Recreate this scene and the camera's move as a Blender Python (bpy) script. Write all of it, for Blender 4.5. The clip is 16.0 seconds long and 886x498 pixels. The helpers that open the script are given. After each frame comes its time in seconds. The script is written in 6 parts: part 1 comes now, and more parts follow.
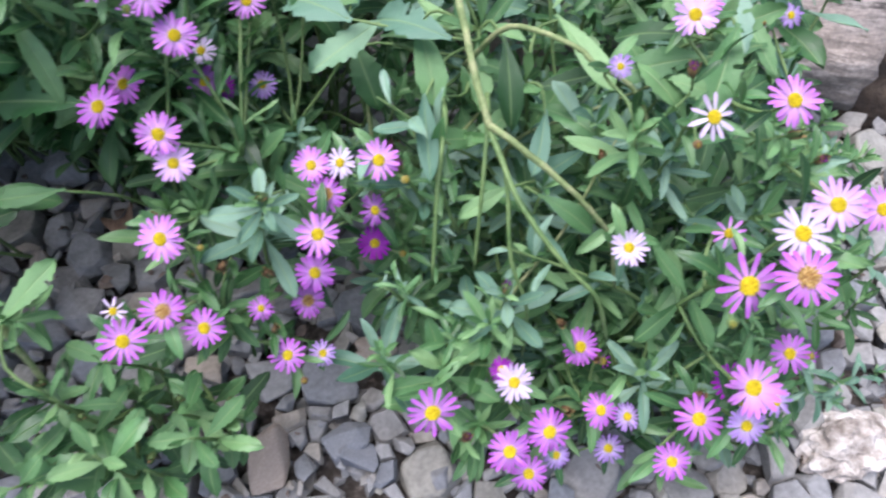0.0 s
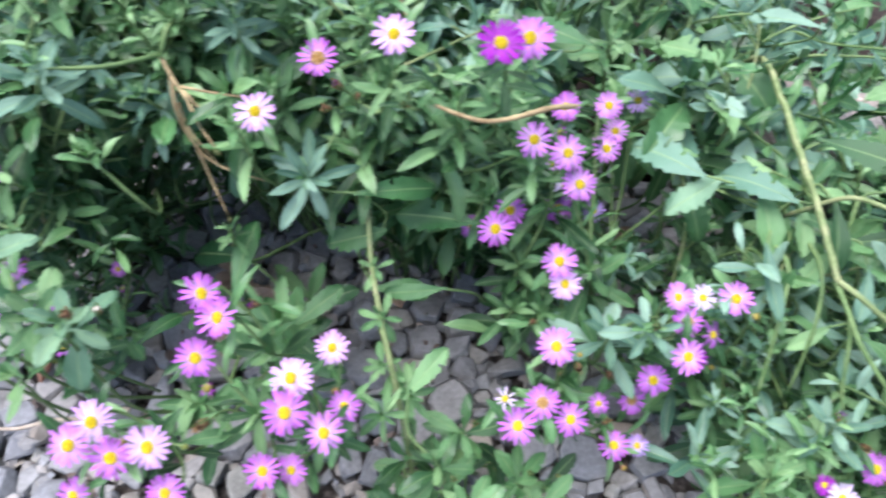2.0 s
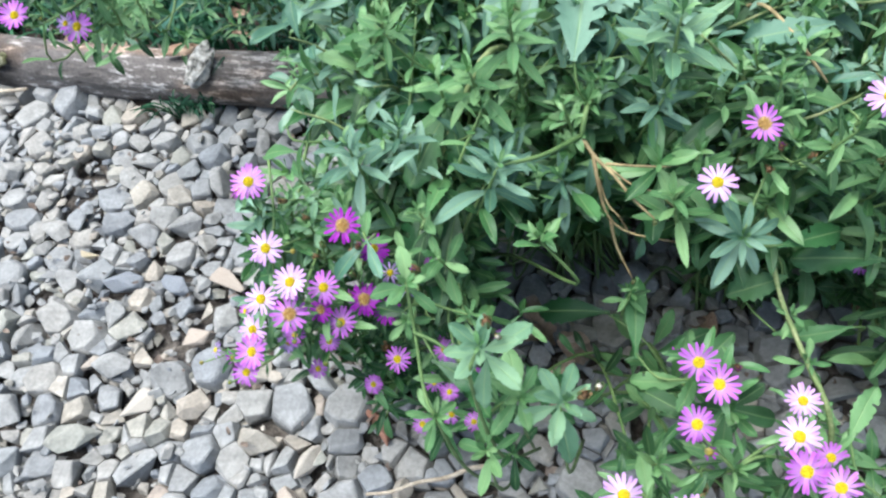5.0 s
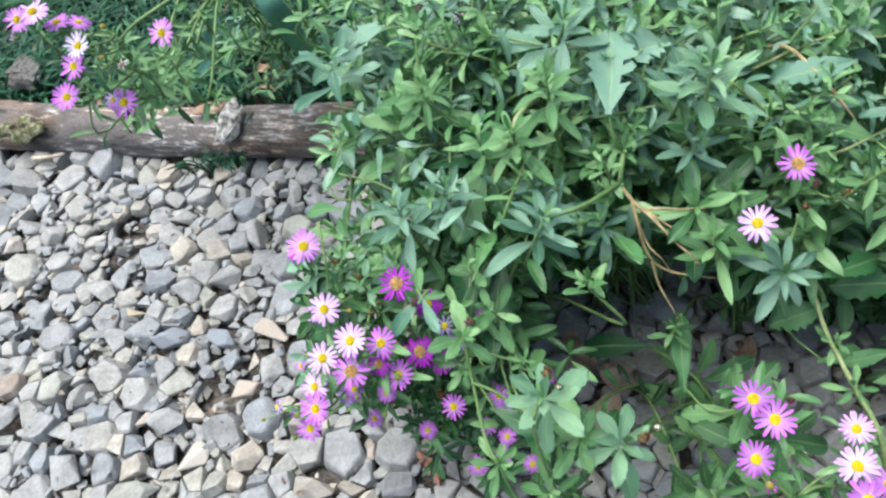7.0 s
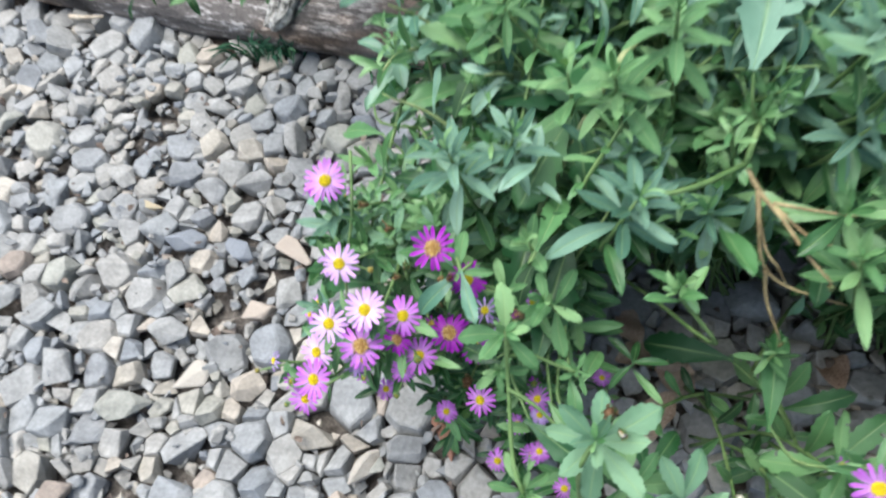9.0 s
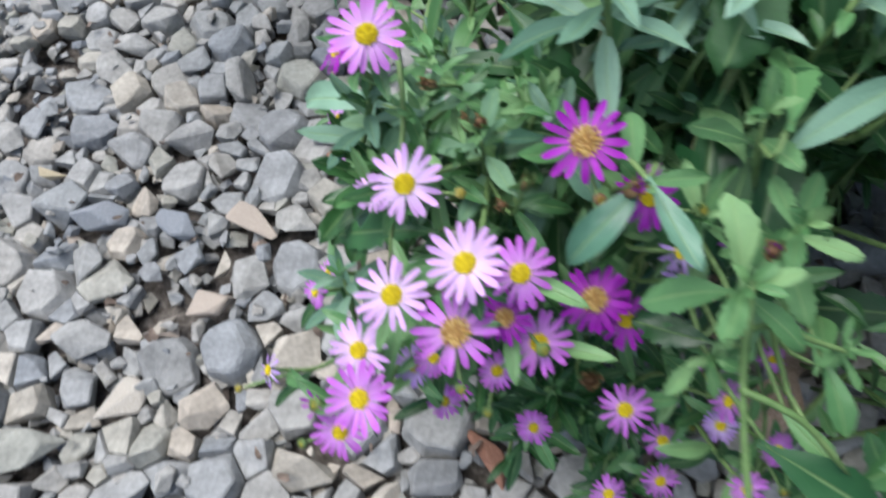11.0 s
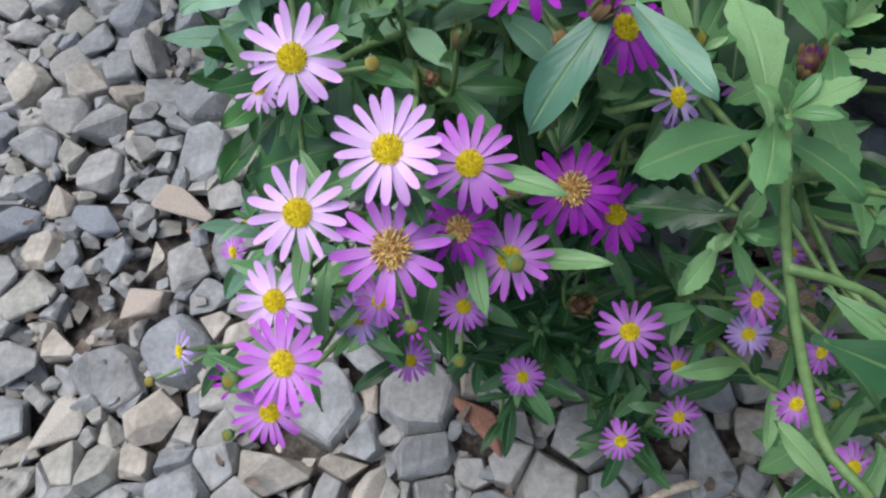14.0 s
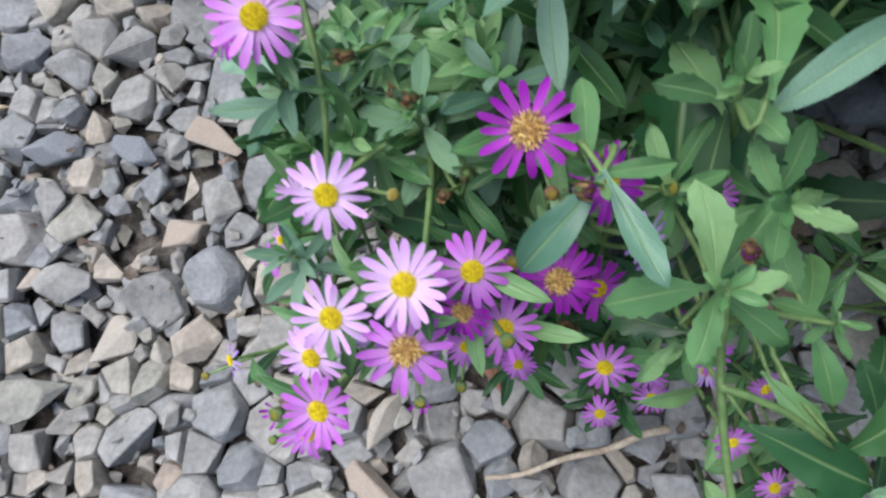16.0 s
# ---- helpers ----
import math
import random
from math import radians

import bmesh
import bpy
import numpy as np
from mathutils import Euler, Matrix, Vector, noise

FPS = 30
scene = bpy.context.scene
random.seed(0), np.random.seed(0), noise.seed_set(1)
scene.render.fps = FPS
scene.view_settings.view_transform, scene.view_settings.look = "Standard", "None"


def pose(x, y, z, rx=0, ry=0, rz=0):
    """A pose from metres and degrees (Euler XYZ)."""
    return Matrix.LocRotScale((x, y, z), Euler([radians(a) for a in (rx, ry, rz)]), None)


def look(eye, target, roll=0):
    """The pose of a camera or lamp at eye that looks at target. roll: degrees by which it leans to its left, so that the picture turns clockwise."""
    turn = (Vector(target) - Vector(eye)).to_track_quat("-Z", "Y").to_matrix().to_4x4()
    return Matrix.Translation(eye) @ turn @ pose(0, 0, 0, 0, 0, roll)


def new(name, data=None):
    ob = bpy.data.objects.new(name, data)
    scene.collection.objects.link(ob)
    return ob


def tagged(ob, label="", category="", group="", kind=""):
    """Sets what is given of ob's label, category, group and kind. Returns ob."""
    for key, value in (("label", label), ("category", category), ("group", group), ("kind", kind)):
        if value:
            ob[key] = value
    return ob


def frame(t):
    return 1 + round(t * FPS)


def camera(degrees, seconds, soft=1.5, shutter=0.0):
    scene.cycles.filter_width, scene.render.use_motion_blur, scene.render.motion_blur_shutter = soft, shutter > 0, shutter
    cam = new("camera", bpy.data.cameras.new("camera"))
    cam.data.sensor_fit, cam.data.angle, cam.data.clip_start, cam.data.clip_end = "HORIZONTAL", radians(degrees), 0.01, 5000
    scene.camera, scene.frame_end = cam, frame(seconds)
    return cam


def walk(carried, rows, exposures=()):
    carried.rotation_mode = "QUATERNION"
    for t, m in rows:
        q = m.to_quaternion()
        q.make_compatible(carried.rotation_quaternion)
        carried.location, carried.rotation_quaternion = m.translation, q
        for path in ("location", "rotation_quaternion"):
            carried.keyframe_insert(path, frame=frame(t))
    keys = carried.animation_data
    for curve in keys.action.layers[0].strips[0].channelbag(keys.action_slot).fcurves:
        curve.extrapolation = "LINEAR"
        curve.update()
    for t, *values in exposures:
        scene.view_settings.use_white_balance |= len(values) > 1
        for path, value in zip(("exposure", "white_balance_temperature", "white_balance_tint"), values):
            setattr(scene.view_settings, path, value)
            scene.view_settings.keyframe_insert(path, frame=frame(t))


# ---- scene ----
cam = camera(65.1, 16.0, soft=2.3, shutter=0.5)
METRES, EYE, TILT, LEAN, TURN = 1.15, 0.538, -59.7, -3.0, 0.0
ROWS = [
    (0.0, 0.0, 0.0, 0.0, 0.0, 0.0, 0.0),
    (0.5, -0.0312, -0.0098, -0.0049, 1.26, 0.46, -1.14),
    (1.0, -0.0748, -0.0246, 0.0071, 2.04, 2.36, -2.64),
    (1.5, -0.104, -0.0497, 0.0232, 3.25, 3.21, -4.05),
    (2.0, -0.1557, -0.0796, 0.0277, 4.79, 3.49, -5.81),
    (2.5, -0.2056, -0.0857, 0.0227, 6.83, 3.3, -6.1),
    (3.0, -0.2472, -0.0957, 0.0272, 8.14, 3.73, -5.62),
    (3.5, -0.2968, -0.1044, 0.0259, 8.32, 3.46, -3.84),
    (4.0, -0.3213, -0.1107, 0.0342, 9.24, 3.91, -2.7),
    (4.5, -0.346, -0.1177, 0.0407, 10.14, 3.84, -1.58),
    (6.8, -0.3705, -0.1485, 0.0606, 12.2, 6.28, 4.05),
    (7.0, -0.3742, -0.1486, 0.0635, 12.35, 6.06, 3.32),
    (7.5, -0.3781, -0.1652, 0.0748, 12.2, 7.66, 2.06),
    (8.0, -0.367, -0.1255, 0.1034, 13.88, 5.49, -0.32),
    (8.5, -0.3608, -0.1066, 0.1445, 17.28, -0.01, -4.15),
    (8.7, -0.373, -0.0978, 0.1165, 17.17, -0.77, -5.65),
    (10.8, -0.4775, 0.0601, 0.0575, 10.06, -1.88, -3.47),
    (11.0, -0.4936, 0.0713, 0.063, 9.67, -1.2, -2.82),
    (11.5, -0.5235, 0.0991, 0.0735, 8.41, 0.86, -0.27),
    (12.0, -0.529, 0.1129, 0.0713, 7.48, -0.24, 1.84),
    (12.5, -0.5269, 0.1169, 0.067, 7.41, -1.02, 2.91),
    (13.0, -0.5187, 0.1213, 0.0529, 6.98, -1.56, 3.48),
    (13.5, -0.5052, 0.1203, 0.0412, 6.57, -2.36, 4.42),
    (14.0, -0.4922, 0.1206, 0.0431, 7.38, -2.71, 5.42),
    (14.5, -0.4967, 0.0961, 0.0494, 7.19, -4.63, 4.67),
    (15.0, -0.4932, 0.0938, 0.0571, 8.39, -5.63, 4.79),
    (15.5, -0.4758, 0.1034, 0.0753, 8.95, -9.72, 4.11),
    (16.0, -0.4817, 0.1007, 0.103, 9.32, -14.87, 3.58),
]
walk(cam, [(t, pose(0, 0, EYE, TILT, LEAN, TURN) @ pose(METRES * x, METRES * y, METRES * z, 90 + pitch, roll, yaw)) for t, x, y, z, yaw, pitch, roll in ROWS], exposures=[(0.0, 1.58, 6240, 22), (1.0, 1.69, 6160, 28), (2.5, 1.99, 6180, 15), (4.5, 1.77, 6260, 8), (7.0, 1.69, 6420, 8), (8.5, 1.63, 6420, 9), (11.0, 1.28, 6320, 11), (12.0, 0.99, 6200, 13), (12.5, 0.93, 6150, 13), (13.5, 0.90, 6230, 14), (14.5, 1.17, 6350, 12), (16.0, 1.13, 6370, 13)])

# ---- sky and light ----
world = bpy.data.worlds.new("sky")
scene.world = world
world.use_nodes = True
wn = world.node_tree.nodes
sky = wn.new("ShaderNodeTexSky")
sky.sky_type = "NISHITA"
sky.sun_disc = False
sky.sun_elevation = radians(71)
sky.sun_rotation = radians(284)
sky.air_density, sky.dust_density, sky.ozone_density = 1.0, 3.0, 1.0
wn["Background"].inputs["Strength"].default_value = 0.08
world.node_tree.links.new(sky.outputs["Color"], wn["Background"].inputs["Color"])

sun_data = bpy.data.lights.new("sun", "SUN")
sun_data.energy, sun_data.angle, sun_data.color = 2.0, radians(55), (1.0, 1.0, 0.99)
sun = new("sun", sun_data)
sun.matrix_world = look((-1.2, 0.3, 4.5), (0, 0, 0))

# ---- materials ----


def material(name):
    m = bpy.data.materials.new(name)
    m.use_nodes = True
    return m, m.node_tree.nodes, m.node_tree.links, m.node_tree.nodes["Principled BSDF"]


def ramp(nodes, stops, mode="LINEAR"):
    r = nodes.new("ShaderNodeValToRGB")
    r.color_ramp.interpolation = mode
    els = r.color_ramp.elements
    while len(els) < len(stops):
        els.new(0.5)
    for e, (p, c) in zip(els, stops):
        e.position, e.color = p, (*c, 1)
    return r


def noise_tex(nodes, links, scale, detail=4.0, source=None, rough=0.55):
    n = nodes.new("ShaderNodeTexNoise")
    n.inputs["Scale"].default_value, n.inputs["Detail"].default_value, n.inputs["Roughness"].default_value = scale, detail, rough
    if source:
        links.new(source, n.inputs["Vector"])
    return n


def mixer(nodes, links, kind, fac, a, b):
    m = nodes.new("ShaderNodeMix")
    m.data_type, m.blend_type = "RGBA", kind
    for sock, val in ((m.inputs[0], fac), (m.inputs[6], a), (m.inputs[7], b)):
        if isinstance(val, bpy.types.NodeSocket):
            links.new(val, sock)
        elif isinstance(val, tuple):
            sock.default_value = (*val, 1)
        else:
            sock.default_value = val
    return m.outputs[2]


def bump(nodes, links, bsdf, height, strength, distance):
    b = nodes.new("ShaderNodeBump")
    b.inputs["Strength"].default_value, b.inputs["Distance"].default_value = strength, distance
    links.new(height, b.inputs["Height"])
    links.new(b.outputs["Normal"], bsdf.inputs["Normal"])


def leaf_material(name, stops, island, rough=0.42, through_light=0.16, vein=0.5, gloss=0.45):
    """Green leaf: a colour of its own for each leaf, a pale midrib, faint side veins, blotches, light through the blade."""
    m, n, l, p = material(name)
    if island:
        rnd = n.new("ShaderNodeNewGeometry").outputs["Random Per Island"]
    else:
        rnd = n.new("ShaderNodeObjectInfo").outputs["Random"]
    col = ramp(n, stops)
    l.new(rnd, col.inputs[0])
    uv = n.new("ShaderNodeUVMap")
    sep = n.new("ShaderNodeSeparateXYZ")
    l.new(uv.outputs[0], sep.inputs[0])
    off = n.new("ShaderNodeMath")
    off.operation = "SUBTRACT"
    off.inputs[1].default_value = 0.5
    l.new(sep.outputs[0], off.inputs[0])
    ab = n.new("ShaderNodeMath")
    ab.operation = "ABSOLUTE"
    l.new(off.outputs[0], ab.inputs[0])
    rib = ramp(n, [(0.0, (1, 1, 1)), (0.03, (0.5, 0.5, 0.5)), (0.06, (0, 0, 0))])
    l.new(ab.outputs[0], rib.inputs[0])
    # side veins run forward from the midrib
    slant = n.new("ShaderNodeMath")
    slant.operation = "MULTIPLY_ADD"
    slant.inputs[1].default_value = -0.9
    l.new(ab.outputs[0], slant.inputs[0])
    l.new(sep.outputs[1], slant.inputs[2])
    wave = n.new("ShaderNodeMath")
    wave.operation = "SINE"
    times = n.new("ShaderNodeMath")
    times.operation = "MULTIPLY"
    times.inputs[1].default_value = 48.0
    l.new(slant.outputs[0], times.inputs[0])
    l.new(times.outputs[0], wave.inputs[0])
    blotch = noise_tex(n, l, 90.0, 3.0, n.new("ShaderNodeTexCoord").outputs["Object"])
    c = mixer(n, l, "OVERLAY", 0.35, col.outputs[0], blotch.outputs["Fac"])
    fac = n.new("ShaderNodeMath")
    fac.operation = "MULTIPLY"
    fac.inputs[1].default_value = vein
    l.new(rib.outputs[0], fac.inputs[0])
    c = mixer(n, l, "MIX", fac.outputs[0], c, (0.24, 0.36, 0.15))
    l.new(c, p.inputs["Base Color"])
    p.inputs["Roughness"].default_value = rough
    p.inputs["Specular IOR Level"].default_value = gloss
    uneven = mixer(n, l, "MIX", 0.975, wave.outputs[0], blotch.outputs["Fac"])
    uneven = mixer(n, l, "SUBTRACT", 0.8, uneven, rib.outputs[0])
    bump(n, l, p, uneven, 0.55, 0.0009)
    sheen = ramp(n, [(0.35, (rough - 0.08,) * 3), (0.65, (rough + 0.10,) * 3)])
    l.new(blotch.outputs["Fac"], sheen.inputs[0])
    l.new(sheen.outputs[0], p.inputs["Roughness"])
    t = n.new("ShaderNodeBsdfTranslucent")
    l.new(mixer(n, l, "MULTIPLY", 1.0, c, (0.9, 1.1, 0.5)), t.inputs["Color"])
    mix = n.new("ShaderNodeMixShader")
    mix.inputs[0].default_value = through_light
    l.new(p.outputs[0], mix.inputs[1])
    l.new(t.outputs[0], mix.inputs[2])
    l.new(mix.outputs[0], n["Material Output"].inputs["Surface"])
    return m


GREENS = [(0.0, (0.013, 0.052, 0.015)), (0.35, (0.041, 0.124, 0.040)), (0.7, (0.088, 0.214, 0.078)), (1.0, (0.158, 0.296, 0.120))]
FRESH = [(0.0, (0.058, 0.166, 0.056)), (0.5, (0.112, 0.252, 0.094)), (1.0, (0.200, 0.356, 0.150))]
GREY = [(0.0, (0.054, 0.142, 0.090)), (0.5, (0.116, 0.236, 0.158)), (1.0, (0.212, 0.352, 0.254))]
leaf_green = leaf_material("leaf_green", GREENS, False)
leaf_fresh = leaf_material("leaf_fresh", FRESH, False)
# Deep green of old leaves, darkened to put undergrowth shade into the colour.
DEEP_SHADE = [(0.0, (0.012, 0.062, 0.020)), (0.6, (0.026, 0.105, 0.032)), (1.0, (0.045, 0.150, 0.045))]
leaf_deep_shade = leaf_material("leaf_deep_shade", DEEP_SHADE, False)
leaf_pale = leaf_material("leaf_pale", [(0.0, (0.092, 0.208, 0.118)), (1.0, (0.190, 0.335, 0.190))], False)
leaf_sage = leaf_material("leaf_sage", [(0.0, (0.050, 0.128, 0.080)), (1.0, (0.094, 0.196, 0.128))], False)
leaf_grey = leaf_material("leaf_grey_green", GREY, False, 0.45)
leaf_fill = leaf_material("leaf_fill", GREENS, True)
leaf_fill_fresh = leaf_material("leaf_fill_fresh", FRESH, True)
leaf_fill_deep_shade = leaf_material("leaf_fill_deep_shade", DEEP_SHADE, True)
leaf_fill_grey = leaf_material("leaf_fill_grey", GREY, True, 0.45)
grass_mat = leaf_material("grass_blade", [(0.0, (0.005, 0.036, 0.018)), (0.6, (0.016, 0.075, 0.038)), (0.93, (0.035, 0.13, 0.062)), (1.0, (0.09, 0.19, 0.08))], True, 0.5, 0.12, 0.1, 0.25)
strap_mat = leaf_material("strap_leaf", [(0.0, (0.045, 0.14, 0.105)), (1.0, (0.085, 0.21, 0.155))], False, 0.5, 0.15, 0.05, 0.2)


def petal_material(name, base, tip):
    m, n, l, p = material(name)
    uv = n.new("ShaderNodeUVMap")
    sep = n.new("ShaderNodeSeparateXYZ")
    l.new(uv.outputs[0], sep.inputs[0])
    r = ramp(n, [(0.1, base), (0.75, tip)])
    l.new(sep.outputs[1], r.inputs[0])
    info = n.new("ShaderNodeObjectInfo")
    hsv = n.new("ShaderNodeHueSaturation")
    val = n.new("ShaderNodeMapRange")
    val.inputs["To Min"].default_value, val.inputs["To Max"].default_value = 0.75, 1.03
    l.new(info.outputs["Random"], val.inputs["Value"])
    l.new(val.outputs[0], hsv.inputs["Value"])
    l.new(r.outputs[0], hsv.inputs["Color"])
    # fine grooves along the petal
    groove = n.new("ShaderNodeMath")
    groove.operation = "MULTIPLY"
    groove.inputs[1].default_value = 26.0
    l.new(sep.outputs[0], groove.inputs[0])
    s = n.new("ShaderNodeMath")
    s.operation = "SINE"
    l.new(groove.outputs[0], s.inputs[0])
    bump(n, l, p, s.outputs[0], 0.3, 0.0002)
    l.new(hsv.outputs[0], p.inputs["Base Color"])
    p.inputs["Roughness"].default_value = 0.55
    p.inputs["Specular IOR Level"].default_value = 0.25
    t = n.new("ShaderNodeBsdfTranslucent")
    l.new(hsv.outputs[0], t.inputs["Color"])
    mix = n.new("ShaderNodeMixShader")
    mix.inputs[0].default_value = 0.3
    l.new(p.outputs[0], mix.inputs[1])
    l.new(t.outputs[0], mix.inputs[2])
    l.new(mix.outputs[0], n["Material Output"].inputs["Surface"])
    return m


PETALS = {
    "deep": petal_material("petal_deep_purple", (0.42, 0.07, 0.49), (0.335, 0.015, 0.415)),
    "mid": petal_material("petal_purple", (0.62, 0.31, 0.72), (0.53, 0.145, 0.63)),
    "pink": petal_material("petal_pink", (0.74, 0.45, 0.81), (0.64, 0.23, 0.72)),
    "pale": petal_material("petal_pale_lilac", (0.82, 0.62, 0.88), (0.72, 0.42, 0.82)),
    "white": petal_material("petal_white", (0.76, 0.69, 0.82), (0.70, 0.56, 0.79)),
    "blue": petal_material("petal_blue_lilac", (0.62, 0.50, 0.76), (0.44, 0.27, 0.66)),
    "bract": petal_material("bract_tip_green", (0.10, 0.19, 0.06), (0.15, 0.22, 0.08)),
    "husk": petal_material("bract_tip_dry", (0.09, 0.045, 0.03), (0.42, 0.27, 0.13)),
}


def grain_material(name, stops, scale, rough=0.7, relief=0.4, depth=0.001, island=False, use_random=False, blend=0.5):
    """Plain stuff with a colour ramp over two scales of noise, and a fine relief."""
    m, n, l, p = material(name)
    co = n.new("ShaderNodeTexCoord").outputs["Object"]
    a, b = noise_tex(n, l, scale, 6.0, co), noise_tex(n, l, scale * 6, 4.0, co)
    col = ramp(n, stops)
    if use_random or island:
        rnd = n.new("ShaderNodeNewGeometry").outputs["Random Per Island"] if island else n.new("ShaderNodeObjectInfo").outputs["Random"]
        l.new(rnd, col.inputs[0])
        c = mixer(n, l, "OVERLAY", blend, col.outputs[0], a.outputs["Fac"])
        c = mixer(n, l, "OVERLAY", blend * 0.7, c, b.outputs["Fac"])
    else:
        l.new(a.outputs["Fac"], col.inputs[0])
        c = mixer(n, l, "OVERLAY", blend, col.outputs[0], b.outputs["Fac"])
    l.new(c, p.inputs["Base Color"])
    p.inputs["Roughness"].default_value = rough
    p.inputs["Specular IOR Level"].default_value = 0.3
    bump(n, l, p, b.outputs["Fac"], relief, depth)
    return m


disc_yellow = grain_material("disc_yellow", [(0.0, (0.40, 0.30, 0.010)), (0.35, (0.60, 0.48, 0.012)), (1.0, (0.84, 0.73, 0.03))], 300, 0.6, 0.2, 0.0003, island=True)
disc_dull = grain_material("disc_olive", [(0.35, (0.22, 0.19, 0.02)), (0.65, (0.46, 0.38, 0.04))], 300, 0.7, 0.2, 0.0003)
disc_old = grain_material("disc_faded_gold", [(0.0, (0.27, 0.13, 0.06)), (0.3, (0.42, 0.25, 0.08)), (0.7, (0.60, 0.42, 0.13)), (1.0, (0.76, 0.62, 0.30))], 300, 0.7, 0.2, 0.0003, island=True)
bract_mat = grain_material("bract_green", [(0.3, (0.07, 0.14, 0.04)), (0.7, (0.14, 0.22, 0.08))], 200, 0.6)
bud_brown = grain_material("bud_brown", [(0.3, (0.09, 0.06, 0.03)), (0.7, (0.22, 0.12, 0.06))], 250, 0.7)
bud_olive = grain_material("bud_olive", [(0.3, (0.16, 0.15, 0.04)), (0.7, (0.34, 0.29, 0.08))], 250, 0.6)
stem_mat = grain_material("stem_pale_green", [(0.35, (0.075, 0.145, 0.045)), (0.65, (0.15, 0.235, 0.085))], 60, 0.55, 0.3, 0.0005)
stem_old = grain_material("stem_straw", [(0.35, (0.115, 0.165, 0.06)), (0.5, (0.17, 0.23, 0.09)), (0.65, (0.26, 0.29, 0.14))], 90, 0.7, 0.5, 0.0006)
dry_mat = grain_material("stem_dry_brown", [(0.35, (0.17, 0.125, 0.06)), (0.65, (0.36, 0.29, 0.15))], 80, 0.75, 0.5, 0.0008)
twig_mat = grain_material("twig_bleached", [(0.3, (0.26, 0.21, 0.15)), (0.7, (0.48, 0.42, 0.33))], 80, 0.8, 0.5, 0.0006)
debris_mat = grain_material("debris_brown", [(0.32, (0.06, 0.045, 0.035)), (0.5, (0.13, 0.10, 0.08)), (0.68, (0.24, 0.19, 0.15))], 60, 0.9, 0.6, 0.001)
pale_dead_leaf = grain_material("dead_leaf_tan", [(0.32, (0.24, 0.17, 0.12)), (0.5, (0.38, 0.28, 0.21)), (0.66, (0.50, 0.40, 0.31))], 35, 0.8, 0.6, 0.0012)
fluff = grain_material("seed_fluff", [(0.3, (0.55, 0.52, 0.42)), (0.7, (0.78, 0.76, 0.66))], 200, 0.9, 0.3, 0.0004)
dead_leaf = grain_material("dead_leaf_brown", [(0.32, (0.14, 0.08, 0.05)), (0.5, (0.30, 0.20, 0.135)), (0.66, (0.46, 0.34, 0.25))], 35, 0.8, 0.6, 0.0012)
STONES = [
    (0.0, (0.152, 0.167, 0.183)), (0.09, (0.242, 0.244, 0.235)), (0.20, (0.193, 0.207, 0.217)), (0.33, (0.261, 0.256, 0.236)), (0.45, (0.213, 0.223, 0.223)),
    (0.58, (0.274, 0.265, 0.241)), (0.70, (0.226, 0.237, 0.238)), (0.79, (0.287, 0.270, 0.234)), (0.86, (0.239, 0.242, 0.212)), (0.93, (0.300, 0.268, 0.223)), (0.97, (0.348, 0.326, 0.281)), (1.0, (0.204, 0.161, 0.132)),
]
stone_mat = grain_material("gravel_stone", STONES, 38, 0.8, 0.6, 0.0018, use_random=True, blend=0.62)
stone_fill = grain_material("gravel_fill", STONES, 38, 0.8, 0.6, 0.0018, island=True, blend=0.62)
rock_mat = grain_material("rock_pale", [(0.34, (0.20, 0.17, 0.14)), (0.5, (0.46, 0.42, 0.37)), (0.66, (0.68, 0.65, 0.60))], 55, 0.9, 0.9, 0.003)
stone_red = grain_material("stone_red_brown", [(0.3, (0.17, 0.075, 0.05)), (0.55, (0.30, 0.15, 0.10)), (0.75, (0.38, 0.27, 0.21))], 45, 0.75, 0.6, 0.0014)
stone_cream = grain_material("stone_cream", [(0.3, (0.34, 0.305, 0.25)), (0.7, (0.50, 0.47, 0.415))], 40, 0.8, 0.6, 0.0014)
stone_tan = grain_material("stone_tan", [(0.3, (0.32, 0.27, 0.22)), (0.7, (0.45, 0.39, 0.33))], 40, 0.8, 0.6, 0.0014)
stone_slate = grain_material("stone_slate", [(0.3, (0.17, 0.185, 0.205)), (0.7, (0.29, 0.31, 0.33))], 40, 0.75, 0.6, 0.0014)
stone_ochre = grain_material("stone_ochre", [(0.3, (0.36, 0.30, 0.19)), (0.7, (0.48, 0.42, 0.30))], 40, 0.8, 0.6, 0.0014)
grit_mat = grain_material("grit", [(0.35, (0.05, 0.042, 0.035)), (0.5, (0.10, 0.088, 0.076)), (0.65, (0.19, 0.17, 0.15))], 160, 0.95, 0.9, 0.003)
soil_mat = grain_material("soil", [(0.35, (0.010, 0.008, 0.006)), (0.52, (0.028, 0.021, 0.015)), (0.68, (0.06, 0.047, 0.034))], 22, 0.95, 0.9, 0.006)


